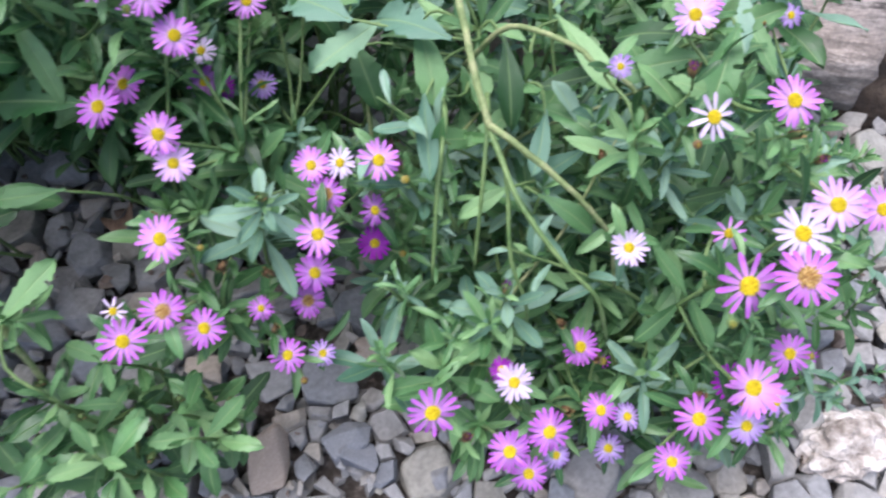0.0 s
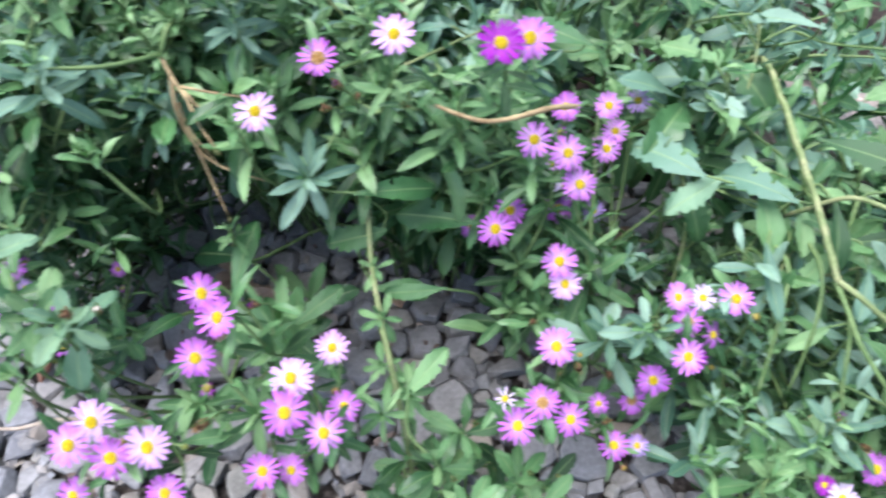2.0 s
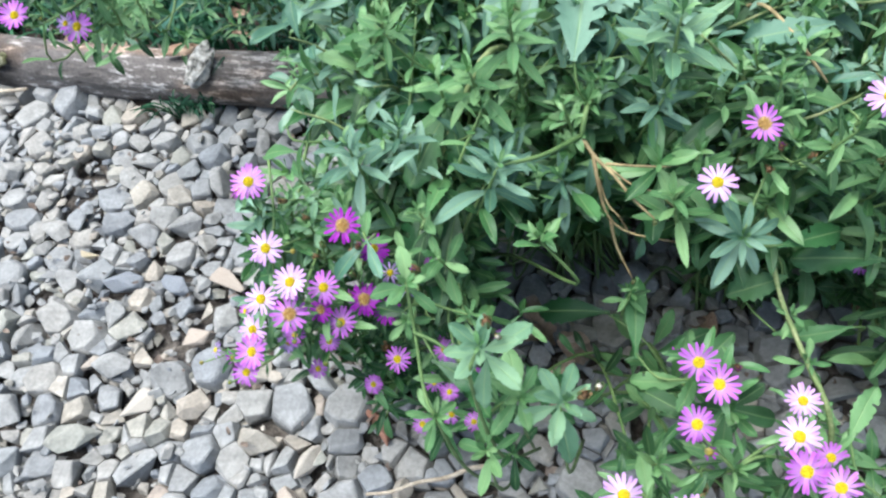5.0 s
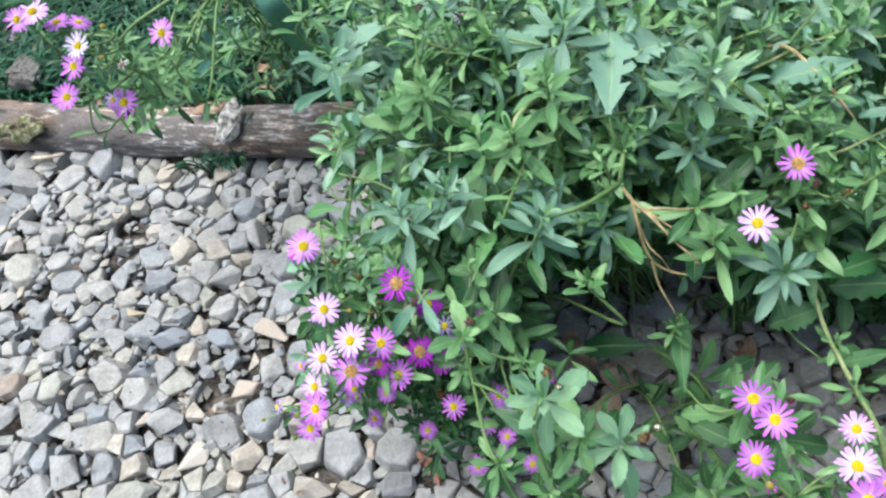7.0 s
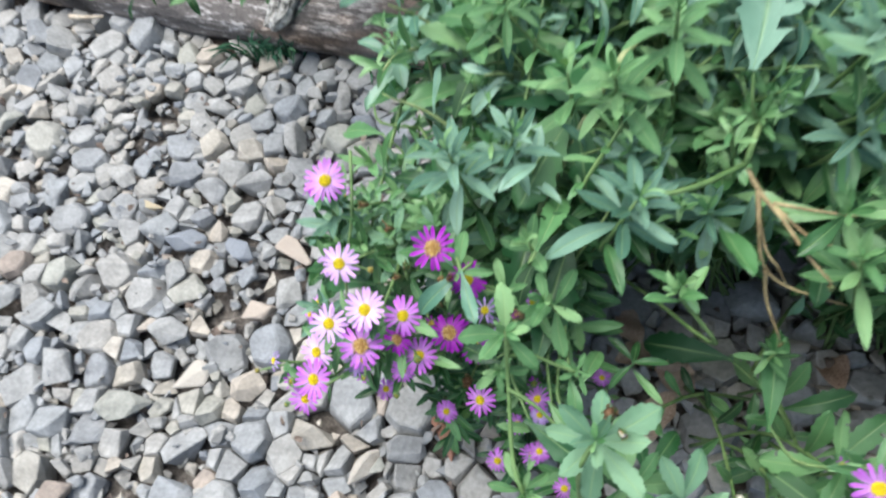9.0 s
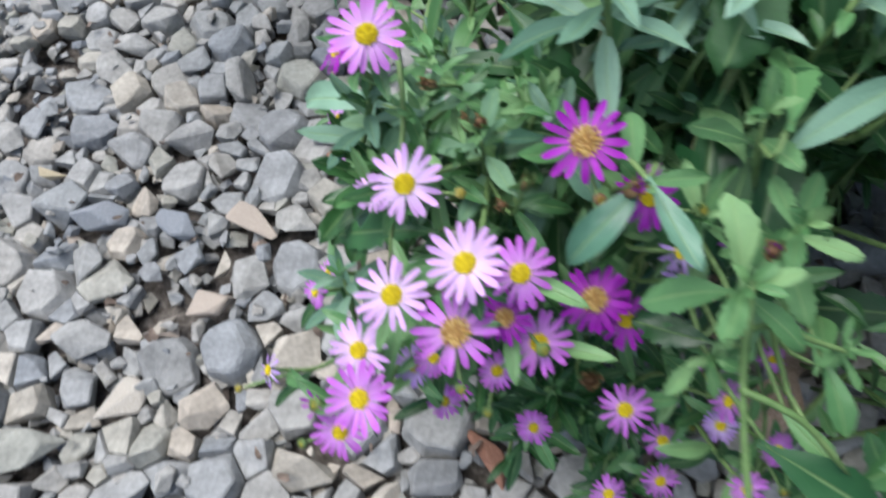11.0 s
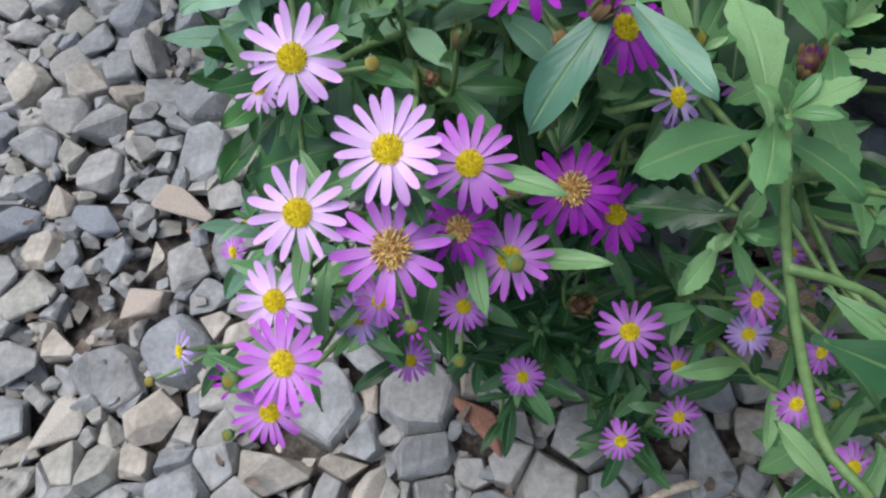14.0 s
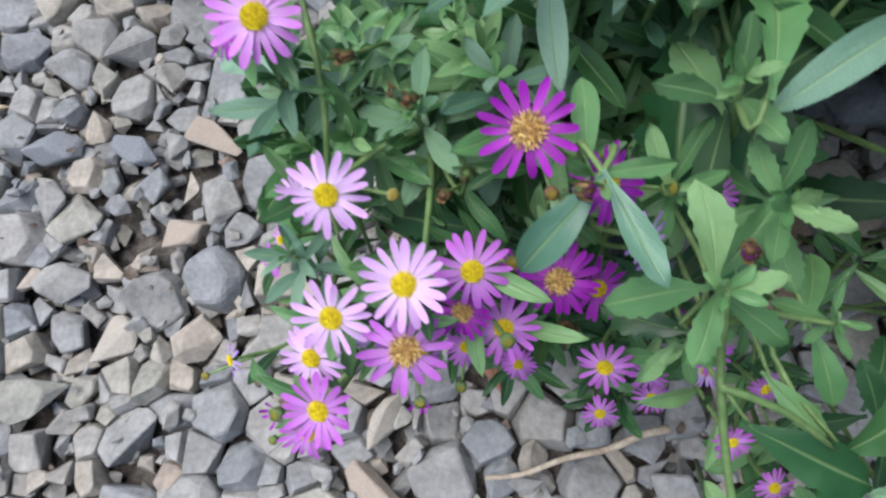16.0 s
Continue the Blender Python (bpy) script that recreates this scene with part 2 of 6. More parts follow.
def bark_material(name, dark, mid, light, stain=(1.10, 1.0, 0.92)):
    """Weathered wood: streaks along the length, grey bleached patches and dark rot."""
    m, n, l, p = material(name)
    co = n.new("ShaderNodeTexCoord").outputs["Object"]
    mp = n.new("ShaderNodeMapping")
    mp.inputs["Scale"].default_value = (0.26, 1, 1)
    l.new(co, mp.inputs[0])
    streak, patch = noise_tex(n, l, 130, 6.0, mp.outputs[0], 0.65), noise_tex(n, l, 16, 4.0, mp.outputs[0])
    speck = noise_tex(n, l, 260, 3.0, co)
    blot = noise_tex(n, l, 14, 6.0, co, 0.7)
    col = ramp(n, [(0.37, dark), (0.46, mid), (0.53, mid), (0.60, light)])
    l.new(mixer(n, l, "MIX", 0.55, streak.outputs["Fac"], mixer(n, l, "MIX", 0.55, patch.outputs["Fac"], blot.outputs["Fac"])), col.inputs[0])
    worn = ramp(n, [(0.50, (0, 0, 0)), (0.60, (1, 1, 1))])
    l.new(noise_tex(n, l, 14, 3.0, mp.outputs[0]).outputs["Color"], worn.inputs[0])
    tan = mixer(n, l, "MULTIPLY", 1.0, col.outputs[0], stain)
    col_out = mixer(n, l, "MIX", worn.outputs[0], col.outputs[0], tan)
    rot = ramp(n, [(0.34, (0.10, 0.10, 0.10)), (0.50, (1, 1, 1))])
    l.new(noise_tex(n, l, 6, 5.0, co).outputs["Fac"], rot.inputs[0])
    col_out = mixer(n, l, "MULTIPLY", 0.9, col_out, rot.outputs[0])
    c = mixer(n, l, "OVERLAY", 0.6, col_out, speck.outputs["Fac"])
    l.new(c, p.inputs["Base Color"])
    p.inputs["Roughness"].default_value = 0.85
    p.inputs["Specular IOR Level"].default_value = 0.25
    bump(n, l, p, streak.outputs["Fac"], 0.9, 0.004)
    return m


bark = bark_material("log_bark", (0.012, 0.010, 0.010), (0.125, 0.113, 0.105), (0.50, 0.475, 0.45), (1.65, 1.28, 0.98))
wood_pale = bark_material("wood_bleached", (0.05, 0.047, 0.043), (0.23, 0.22, 0.205), (0.44, 0.42, 0.39))
lichen = grain_material("lichen_bark", [(0.35, (0.05, 0.05, 0.045)), (0.5, (0.33, 0.32, 0.29)), (0.7, (0.62, 0.61, 0.57))], 120, 0.95, 0.9, 0.002)
moss = grain_material("moss", [(0.3, (0.04, 0.04, 0.02)), (0.5, (0.13, 0.13, 0.06)), (0.7, (0.36, 0.35, 0.24))], 150, 0.95, 0.9, 0.002)

# ---- building helpers ----


def mesh_from(name, verts, faces, uvs=None, mat=None, smooth=False):
    me = bpy.data.meshes.new(name)
    me.from_pydata([tuple(v) for v in verts], [], [tuple(f) for f in faces])
    if uvs is not None:
        layer = me.uv_layers.new(name="UVMap")
        idx = np.empty(len(me.loops), dtype=np.int32)
        me.loops.foreach_get("vertex_index", idx)
        layer.data.foreach_set("uv", np.asarray(uvs, dtype=np.float32)[idx].ravel())
    if smooth:
        me.polygons.foreach_set("use_smooth", [True] * len(me.polygons))
    if mat:
        me.materials.append(mat)
    me.update()
    return me


def mesh_of(name, bm, mat, smooth=False):
    me = bpy.data.meshes.new(name)
    bm.to_mesh(me)
    bm.free()
    if smooth:
        me.polygons.foreach_set("use_smooth", [True] * len(me.polygons))
    me.materials.append(mat)
    return me


def part(name, me, parent, m=None, label="", kind=""):
    """A mesh object under a thing or a part, at the local pose m."""
    ob = new(name, me)
    ob.parent = parent
    if m is not None:
        ob.matrix_basis = m
    return tagged(ob, label=label, kind=kind)


def thing(name, label, category, m=None, me=None, group="", kind=""):
    ob = new(name, me)
    if m is not None:
        ob.matrix_basis = m
    return tagged(ob, label, category, group, kind)


def frame_of(p, along, normal, size, wide=1.0):
    """Pose of a flat piece whose length runs along +Y and whose face looks along +Z."""
    y = Vector(along).normalized()
    z = Vector(normal)
    z = z - y * z.dot(y)
    z = z.normalized() if z.length > 1e-6 else y.orthogonal().normalized()
    x = y.cross(z)
    r = Matrix((x, y, z)).transposed().to_4x4()
    return Matrix.Translation(p) @ r @ Matrix.Diagonal((size * wide, size, size, 1))


def shaky(r, amount):
    return Vector((r.uniform(-1, 1), r.uniform(-1, 1), r.uniform(-1, 1))) * amount


def tube_data(points, radii, sides=6):
    """Verts and faces of a tube through the points."""
    verts, faces = [], []
    pts = [Vector(p) for p in points]
    up = Vector((0.13, 0.21, 0.97))
    for i, p in enumerate(pts):
        d = (pts[min(i + 1, len(pts) - 1)] - pts[max(i - 1, 0)]).normalized()
        x = d.cross(up)
        x = x.normalized() if x.length > 1e-4 else d.orthogonal().normalized()
        y = d.cross(x)
        for k in range(sides):
            a = 2 * math.pi * k / sides
            verts.append(p + (x * math.cos(a) + y * math.sin(a)) * radii[i])
    for i in range(len(pts) - 1):
        for k in range(sides):
            k2 = (k + 1) % sides
            faces.append((i * sides + k, i * sides + k2, (i + 1) * sides + k2, (i + 1) * sides + k))
    faces.append(tuple(range(sides))[::-1])
    faces.append(tuple((len(pts) - 1) * sides + k for k in range(sides)))
    return verts, faces


def spline(points, n):
    """A smooth line through the points (Catmull-Rom), n steps a span."""
    p = [Vector(q) for q in points]
    p = [p[0] * 2 - p[1], *p, p[-1] * 2 - p[-2]]
    out = []
    for i in range(1, len(p) - 2):
        for k in range(n):
            t = k / n
            out.append(0.5 * (2 * p[i] + (p[i + 1] - p[i - 1]) * t + (2 * p[i - 1] - 5 * p[i] + 4 * p[i + 1] - p[i + 2]) * t * t + (3 * p[i] - p[i - 1] - 3 * p[i + 1] + p[i + 2]) * t**3))
    out.append(p[-2])
    return out


# ---- leaf and petal shapes ----


def blade(width, peak, bend, fold, rows, teeth=0, tooth=0.0, wave=0.0, seed=0, cols=4, tip=0.62, foot=0.10, start=0.3, holes=0):
    """Verts, faces and UVs of a leaf 1 long: its widest place, bend, fold along the midrib, forward-pointing teeth, eaten holes."""
    r = random.Random(seed)
    verts, uvs, faces = [], [], []
    top = peak / (peak + tip)
    most = top**peak * (1 - top) ** tip
    for i in range(rows + 1):
        t = i / rows
        w = t**peak * (1 - t) ** tip / most if 0 < t < 1 else 0.0
        w = width * 0.5 * max(w, foot if t < 0.5 else 0.0)
        cut = {}
        for side in (-1, 1):
            jag = (i + (1 if side > 0 else 0)) % 3
            cut[side] = 1 + tooth * (-0.9, 0.1, 1.1)[jag] * r.uniform(0.5, 1.4) if teeth and start < t < 0.96 else 1.0
        ang = bend * t
        y = math.sin(ang) / bend if abs(bend) > 1e-3 else t
        z = -(1 - math.cos(ang)) / bend if abs(bend) > 1e-3 else 0.0
        sway = 0.03 * math.sin(2.2 * t + seed) * t
        for k in range(cols + 1):
            s = 2 * k / cols - 1
            q = w * (cut[1 if s > 0 else -1] if abs(s) == 1 else 1.0)
            lift = abs(s) * w * fold + wave * width * math.sin(7 * t + 2.5 * s + seed) * abs(s) * t
            verts.append((s * q + sway, y, z + lift))
            uvs.append((0.5 + 0.5 * s, t))
    gone = {(r.randrange(rows // 3, rows - 3), r.choice((0, cols - 1, cols - 1, 1))) for _ in range(holes)}
    for i in range(rows):
        for k in range(cols):
            if (i, k) in gone:
                continue
            a = i * (cols + 1) + k
            faces.append((a, a + 1, a + cols + 2, a + cols + 1))
    return np.array(verts), faces, np.array(uvs)


LEAVES = {
    "narrow": [blade(0.225, 0.98, b, 0.42, 11, tip=0.80, wave=0.16, seed=s) for s, b in enumerate((0.25, 0.6, 1.0, -0.2))],
    "oval": [blade(w, 1.25, b, 0.36, 15, tip=0.70, wave=0.20, seed=s + 10, teeth=n, tooth=0.07, start=0.60, foot=0.16) for s, (b, w, n) in enumerate(((0.25, 0.25, 0), (0.55, 0.28, 1), (0.9, 0.30, 0), (-0.15, 0.26, 1)))],
    "toothed": [blade(0.29, 1.25, b, 0.24, 24, tip=0.72, teeth=1, tooth=0.10, wave=0.2, seed=s + 20, start=0.4, foot=0.16, holes=h) for s, (b, h) in enumerate(((0.25, 0), (0.6, 1), (0.95, 0), (-0.1, 1)))],
    "spoon": [blade(w, 1.35, b, 0.22, 22, tip=0.78, teeth=1, tooth=0.085, wave=0.22, seed=s + 50, foot=0.18, start=0.50) for s, (b, w) in enumerate(((0.2, 0.34), (0.5, 0.38), (0.8, 0.33), (0.35, 0.36)))],
    "broad": [blade(0.40, 1.05, b, 0.22, 21, tip=0.66, teeth=1, tooth=0.135, wave=0.26, seed=s + 30, foot=0.14, holes=h) for s, (b, h) in enumerate(((0.35, 1), (0.7, 2), (1.0, 0), (0.1, 3)))],
}


def petal_shape(width, bend, seed):
    """A strap-shaped petal 1 long with a narrow foot and a round, faintly notched tip."""
    verts, uvs, faces = [], [], []
    profile = ((0.0, 0.35), (0.15, 0.66), (0.35, 0.92), (0.60, 1.0), (0.80, 0.95), (0.92, 0.70), (1.0, 0.28))
    for t, w in profile:
        ang = bend * t
        y = math.sin(ang) / bend if abs(bend) > 1e-3 else t
        z = -(1 - math.cos(ang)) / bend if abs(bend) > 1e-3 else 0.0
        for k in range(5):
            q = k / 2 - 1
            verts.append((q * w * width / 2, y - (0.025 if t == 1.0 and k == 2 else 0), z + 0.03 * width * math.cos(3 * math.pi * q) + 0.10 * width * q * q + 0.02 * math.sin(5 * t + seed) * q))
            uvs.append((k / 4, t))
    for i in range(len(profile) - 1):
        for k in range(4):
            a = i * 5 + k
            faces.append((a, a + 1, a + 6, a + 5))
    return np.array(verts), faces, np.array(uvs)


PETAL_SHAPES = [petal_shape(0.235, b, s) for s, b in enumerate((0.12, 0.35, -0.2, 0.55, 0.05))]
MESHES = {}


def leaf_mesh(kind, n, mat):
    key = (kind, n, mat.name)
    if key not in MESHES:
        v, f, uv = LEAVES[kind][n]
        MESHES[key] = mesh_from("leaf", v, f, uv, mat, True)
    return MESHES[key]


def petal_mesh(n, tint):
    key = ("petal", n, tint)
    if key not in MESHES:
        v, f, uv = PETAL_SHAPES[n]
        MESHES[key] = mesh_from("petal", v, f, uv, PETALS[tint], True)
    return MESHES[key]


def disc_mesh(old):
    """The button of florets: small knobs in a spiral on a dome, or long ragged threads once it fades."""
    key = ("disc", old)
    if key in MESHES:
        return MESHES[key]
    verts, faces = [], []
    count, r = (170 if old else 120), random.Random(3)
    for ring, (rad, z) in enumerate(((1.0, -0.05), (0.85, 0.12), (0.5, 0.24), (0.05, 0.30))):
        verts += [(rad * math.cos(2 * math.pi * k / 12), rad * math.sin(2 * math.pi * k / 12), z) for k in range(12)]
        if ring:
            faces += [(ring * 12 - 12 + k, ring * 12 - 12 + (k + 1) % 12, ring * 12 + (k + 1) % 12, ring * 12 + k) for k in range(12)]
    faces.append(tuple(36 + k for k in range(12)))
    for i in range(count):
        d = math.sqrt((i + 0.5) / count)
        a = i * 2.39996
        c = Vector((d * math.cos(a), d * math.sin(a), 0.30 * (1 - d * d)))
        if old:
            c += Vector((r.uniform(-0.05, 0.05), r.uniform(-0.05, 0.05), 0))
        up = (Vector((c.x * (1.1 if old else 0.55), c.y * (1.1 if old else 0.55), 1)) + (shaky(r, 0.35) if old else Vector((0, 0, 0)))).normalized()
        x = up.orthogonal().normalized()
        y = up.cross(x)
        rad = 0.084 if not old else r.uniform(0.042, 0.062)
        tall = (r.uniform(0.16, 0.27) if not old else r.uniform(0.25, 0.55)) * (1.0 if d > 0.45 else 0.75)
        base = len(verts)
        for k in range(5):
            b = 2 * math.pi * k / 5
            verts.append(c + (x * math.cos(b) + y * math.sin(b)) * rad)
        for k in range(5):
            b = 2 * math.pi * k / 5
            verts.append(c + up * tall + (x * math.cos(b) + y * math.sin(b)) * rad * (0.65 if not old else 0.9))
        verts.append(c + up * (tall + 0.06))
        for k in range(5):
            k2 = (k + 1) % 5
            faces.append((base + k, base + k2, base + 5 + k2, base + 5 + k))
            faces.append((base + 5 + k, base + 5 + k2, base + 10))
    MESHES[key] = mesh_from("disc", verts, faces, None, disc_old if old else disc_yellow, False)
    return MESHES[key]


bud_top = disc_mesh(False).copy()
bud_top.materials.clear()
bud_top.materials.append(disc_dull)


def cup_mesh(mat):
    """The green cup of bracts under a flower, unit radius."""
    key = ("cup", mat.name)
    if key in MESHES:
        return MESHES[key]
    verts, faces = [], []
    rings = [(0.22, -1.05), (0.75, -0.85), (0.95, -0.45), (1.0, -0.05)]
    for rad, z in rings:
        for k in range(10):
            a = 2 * math.pi * k / 10
            q = rad * (1.0 if k % 2 else 0.92)
            verts.append((q * math.cos(a), q * math.sin(a), z + (0.12 if k % 2 and z > -0.1 else 0)))
    for i in range(3):
        for k in range(10):
            k2 = (k + 1) % 10
            faces.append((i * 10 + k, i * 10 + k2, i * 10 + 10 + k2, i * 10 + 10 + k))
    faces.append(tuple(range(10))[::-1])
    faces.append(tuple(30 + k for k in range(10)))
    MESHES[key] = mesh_from("cup", verts, faces, None, mat, True)
    return MESHES[key]


# ---- a plant: its stems, shoots, flowers and leaves ----


def hollow(p):
    """Whether a place lies in one of the two open, shaded gaps under the arching stems, where the ground shows."""
    if -0.088 < p.x < 0.006 - 0.17 * p.z and p.z < 0.27 and 0.437 - 0.78 * p.z < p.y < 0.60 - 1.0 * p.z:
        return True
    return -0.47 < p.x < -0.27 - 0.2 * p.z and p.z < 0.29 and 0.335 - 0.50 * p.z < p.y < 0.455 - 0.64 * p.z


class Plant:
    def __init__(self, x, y, label, seed, name="aster_plant", group="flowering asters"):
        self.base = Vector((x, y, 0.0))
        self.ob = thing(name, label, "plant", pose(x, y, 0), group=group)
        self.inv = Matrix.Translation(-self.base)
        self.r = random.Random(seed)
        self.single, self.joined, self.branches, self.arching = [], {}, [], False
        self.chance = random.Random(seed + 500)

    def local(self, m):
        return self.inv @ m

    def leaf(self, kind, p, along, normal, size, mat, single):
        n = self.r.randrange(4)
        if not single and hollow(Vector(p)):
            return
        m = frame_of(p, along, normal, size, self.r.uniform(0.85, 1.15))
        if single and len(self.single) < 290:
            self.single.append(part("leaf", leaf_mesh(kind, n, mat), self.ob, self.local(m)))
        else:
            self.joined.setdefault({leaf_green: leaf_fill, leaf_fresh: leaf_fill_fresh, leaf_pale: leaf_fill_fresh, leaf_deep_shade: leaf_fill_deep_shade}.get(mat, leaf_fill_grey), []).append((kind, n, self.local(m)))

    def stem(self, points, r0, r1, mat=None, steps=5, name="stem", label=""):
        line = spline(points, steps)
        radii = [r0 + (r1 - r0) * i / (len(line) - 1) for i in range(len(line))]
        radii = [q * (1 + 0.12 * math.sin(3.1 * i)) for i, q in enumerate(radii)]
        if mat is stem_old:
            # old stems are kinked and scarred where leaves fell
            line = [p + shaky(self.r, q * 0.20) for p, q in zip(line, radii)]
        radii[-1] *= 0.55
        v, f = tube_data([p - self.base for p in line], radii, 8)
        part(name, mesh_from(name, v, f, None, mat or stem_mat, True), self.ob, label=label)
        return line

    def way_down(self, p, axis, reach=0.06):
        """Points of a stem from the base up to p, arriving along axis."""
        p, axis = Vector(p), Vector(axis).normalized()
        low = self.base + Vector((self.r.uniform(-0.04, 0.04), self.r.uniform(-0.03, 0.03), 0))
        near = p - axis * reach
        mid = low.lerp(near, 0.5) + Vector((0, 0.02, 0.12 * max(near.z, 0.05)))
        mid.z = min(mid.z, max(near.z - 0.02, 0.02))
        if self.arching:
            mid = low.lerp(near, 0.45) + Vector((0.02, 0, 0))
            mid.z = near.z + 0.02
        return [low, mid, near, p]

    def fork(self, p, axis, reach):
        """Points of a flower stalk that leaves the nearest leafy stem below, or the base where there is none."""
        near = [q for q in self.branches if 0.02 < p.z - q.z < 0.12 and 0.03 < (p - q).length < 0.13]
        if not near:
            return self.way_down(p, axis, reach)
        q = min(near, key=lambda b: (b - p).length + 0.3 * abs(b.x - p.x))
        return [q, q.lerp(p, 0.45) - axis * 0.012 + shaky(self.r, 0.004), p - axis * min(reach, 0.02), p]

    def along(self, line, start, step, kind, size, mat, single=False, stop=1.0):
        """Leaves set spirally along a stem."""
        total = sum((b - a).length for a, b in zip(line, line[1:]))
        done, want, turn = 0.0, start * total, self.r.uniform(0, 6.28)
        for a, b in zip(line, line[1:]):
            seg = (b - a).length
            while want < done + seg and want < stop * total:
                q = a.lerp(b, (want - done) / seg)
                d = (b - a).normalized()
                x = d.orthogonal().normalized()
                y = d.cross(x)
                rad = x * math.cos(turn) + y * math.sin(turn)
                go = (rad * 0.9 + d * 0.45 + Vector((0, 0, 0.15))).normalized()
                self.leaf(kind, q, go, d * 0.9 - rad * 0.3 + Vector((0, 0, 0.8)), size * self.r.uniform(0.7, 1.2), mat, single)
                turn += 2.39996
                want += step * self.r.uniform(0.75, 1.3)
            done += seg

    def shoot(self, x, y, z, kind="narrow", size=0.036, count=13, mat=None, lean=(0, -0.25), spread=0.02, stemmed=True, single=True, open_to=1.35):
        """A leafy tip: leaves in a spiral, long and spread below, small and upright at the top."""
        p = Vector((x, y, z))
        axis = (Vector((lean[0], lean[1], 1)) + shaky(self.r, 0.22)).normalized()
        side = axis.orthogonal().normalized()
        other = axis.cross(side)
        turn = self.r.uniform(0, 6.28)
        mat = mat or leaf_green
        size *= 1.12
        for i in range(count):
            f = i / max(count - 1, 1)
            a = turn + i * 2.39996
            rad = side * math.cos(a) + other * math.sin(a)
            e = open_to * (1 - f) ** 0.7 + 0.28 + self.r.uniform(-0.12, 0.12)
            go = axis * math.cos(e) + rad * math.sin(e)
            face = axis * math.sin(e) - rad * math.cos(e) + shaky(self.r, 0.15)
            self.leaf(kind, p - axis * spread * (1 - f) * 1.6, go, face, size * (0.42 + 0.58 * (1 - f) ** 0.8) * self.r.uniform(0.85, 1.12), mat if f < 0.72 or mat is not leaf_green else leaf_fresh, single)
        for i in range(4 if count > 6 else 0):
            a = turn + i * 1.7
            go = axis + (side * math.cos(a) + other * math.sin(a)) * self.r.uniform(0.3, 0.8)
            self.leaf("oval", p, go, axis - go * 0.3, size * self.r.uniform(0.22, 0.36), leaf_fresh, False)
        if stemmed:
            line = self.stem(self.way_down(p - axis * 0.004, axis), 0.0016, 0.0011)
            self.branches += line[len(line) // 2:]
            self.along(line, 0.28, 0.017, kind, size * 0.9, leaf_green, stop=0.92)

    def flower(self, x, y, z, tint="mid", wide=0.026, old=False, face=(0, -0.5), petals=0, stemmed=True):
        """A daisy flower: a cup of bracts, a ring of single petals and a button of florets."""
        p = Vector((x, y, z))
        n = (Vector((face[0], face[1], 0.85)) + shaky(self.r, 0.17)).normalized()
        side = n.orthogonal().normalized()
        rot = Matrix((side, n.cross(side), n)).transposed().to_4x4()
        wide *= 0.97
        rad = wide * (0.138 if not old else 0.150)
        head = part("flower", cup_mesh(bract_mat), self.ob, self.local(Matrix.Translation(p) @ rot @ Matrix.Diagonal((rad, rad, rad, 1))),
                    {"deep": "deep purple daisy flower", "mid": "purple daisy flower", "pink": "pink daisy flower", "pale": "pale lilac daisy flower", "white": "whitish daisy flower", "blue": "small blue-lilac daisy flower"}[tint] + (" with faded centre" if old else ""))
        part("disc", disc_mesh(old), head, Matrix.Translation((0, 0, 0.05)) @ Matrix.Diagonal((0.98, 0.98, 0.9, 1)), "yellow button of florets" if not old else "faded gold button of florets")
        count = petals or self.r.choice((16, 17, 18, 19, 20, 21))
        long = 0.5 * wide / rad
        droop = self.r.uniform(-0.12, 0.22)
        for i in range(count):
            a = 2 * math.pi * (i + self.r.uniform(-0.22, 0.22)) / count
            out = Vector((math.cos(a), math.sin(a), 0))
            tilt = droop + self.r.uniform(-0.10, 0.22)
            go = out * math.cos(tilt) + Vector((0, 0, math.sin(tilt)))
            m = frame_of(out * 0.62 + Vector((0, 0, 0.02 * (i % 3))), go, Vector((0, 0, 1)) + shaky(self.r, 0.18), (long - 0.62) * self.r.uniform(0.88, 1.06), self.r.uniform(0.82, 1.08))
            part("petal", petal_mesh(self.r.randrange(len(PETAL_SHAPES)), tint), head, m)
        if stemmed:
            line = self.stem(self.fork(p - n * rad, n, 0.045), 0.0012, 0.0008)
            self.along(line, 0.12, 0.010, "narrow", 0.024, leaf_green, stop=0.93)
            if self.chance.random() < 0.45:
                self.young(p, line[-4], tint)

    def young(self, p, fork, tint):
        """A young bud on a short side stalk below a flower: scaly cup, yellow-green button, at times a few short petals."""
        c = self.chance
        a = c.uniform(0, 6.28)
        q = p + Vector((0.017 * math.cos(a), 0.014 * math.sin(a), c.uniform(-0.014, -0.003)))
        n = (Vector((0.4 * math.cos(a), 0.4 * math.sin(a) - 0.35, 0.9))).normalized()
        side = n.orthogonal().normalized()
        rot = Matrix((side, n.cross(side), n)).transposed().to_4x4()
        rad = c.uniform(0.0017, 0.0027)
        head = part("bud", cup_mesh(c.choice((bract_mat, bract_mat, bud_brown, bud_olive))), self.ob, self.local(Matrix.Translation(q) @ rot @ Matrix.Diagonal((rad, rad, rad * 1.25, 1))), "small opening bud")
        part("disc", bud_top, head, Matrix.Translation((0, 0, -0.22)) @ Matrix.Diagonal((0.78, 0.78, 0.8, 1)))
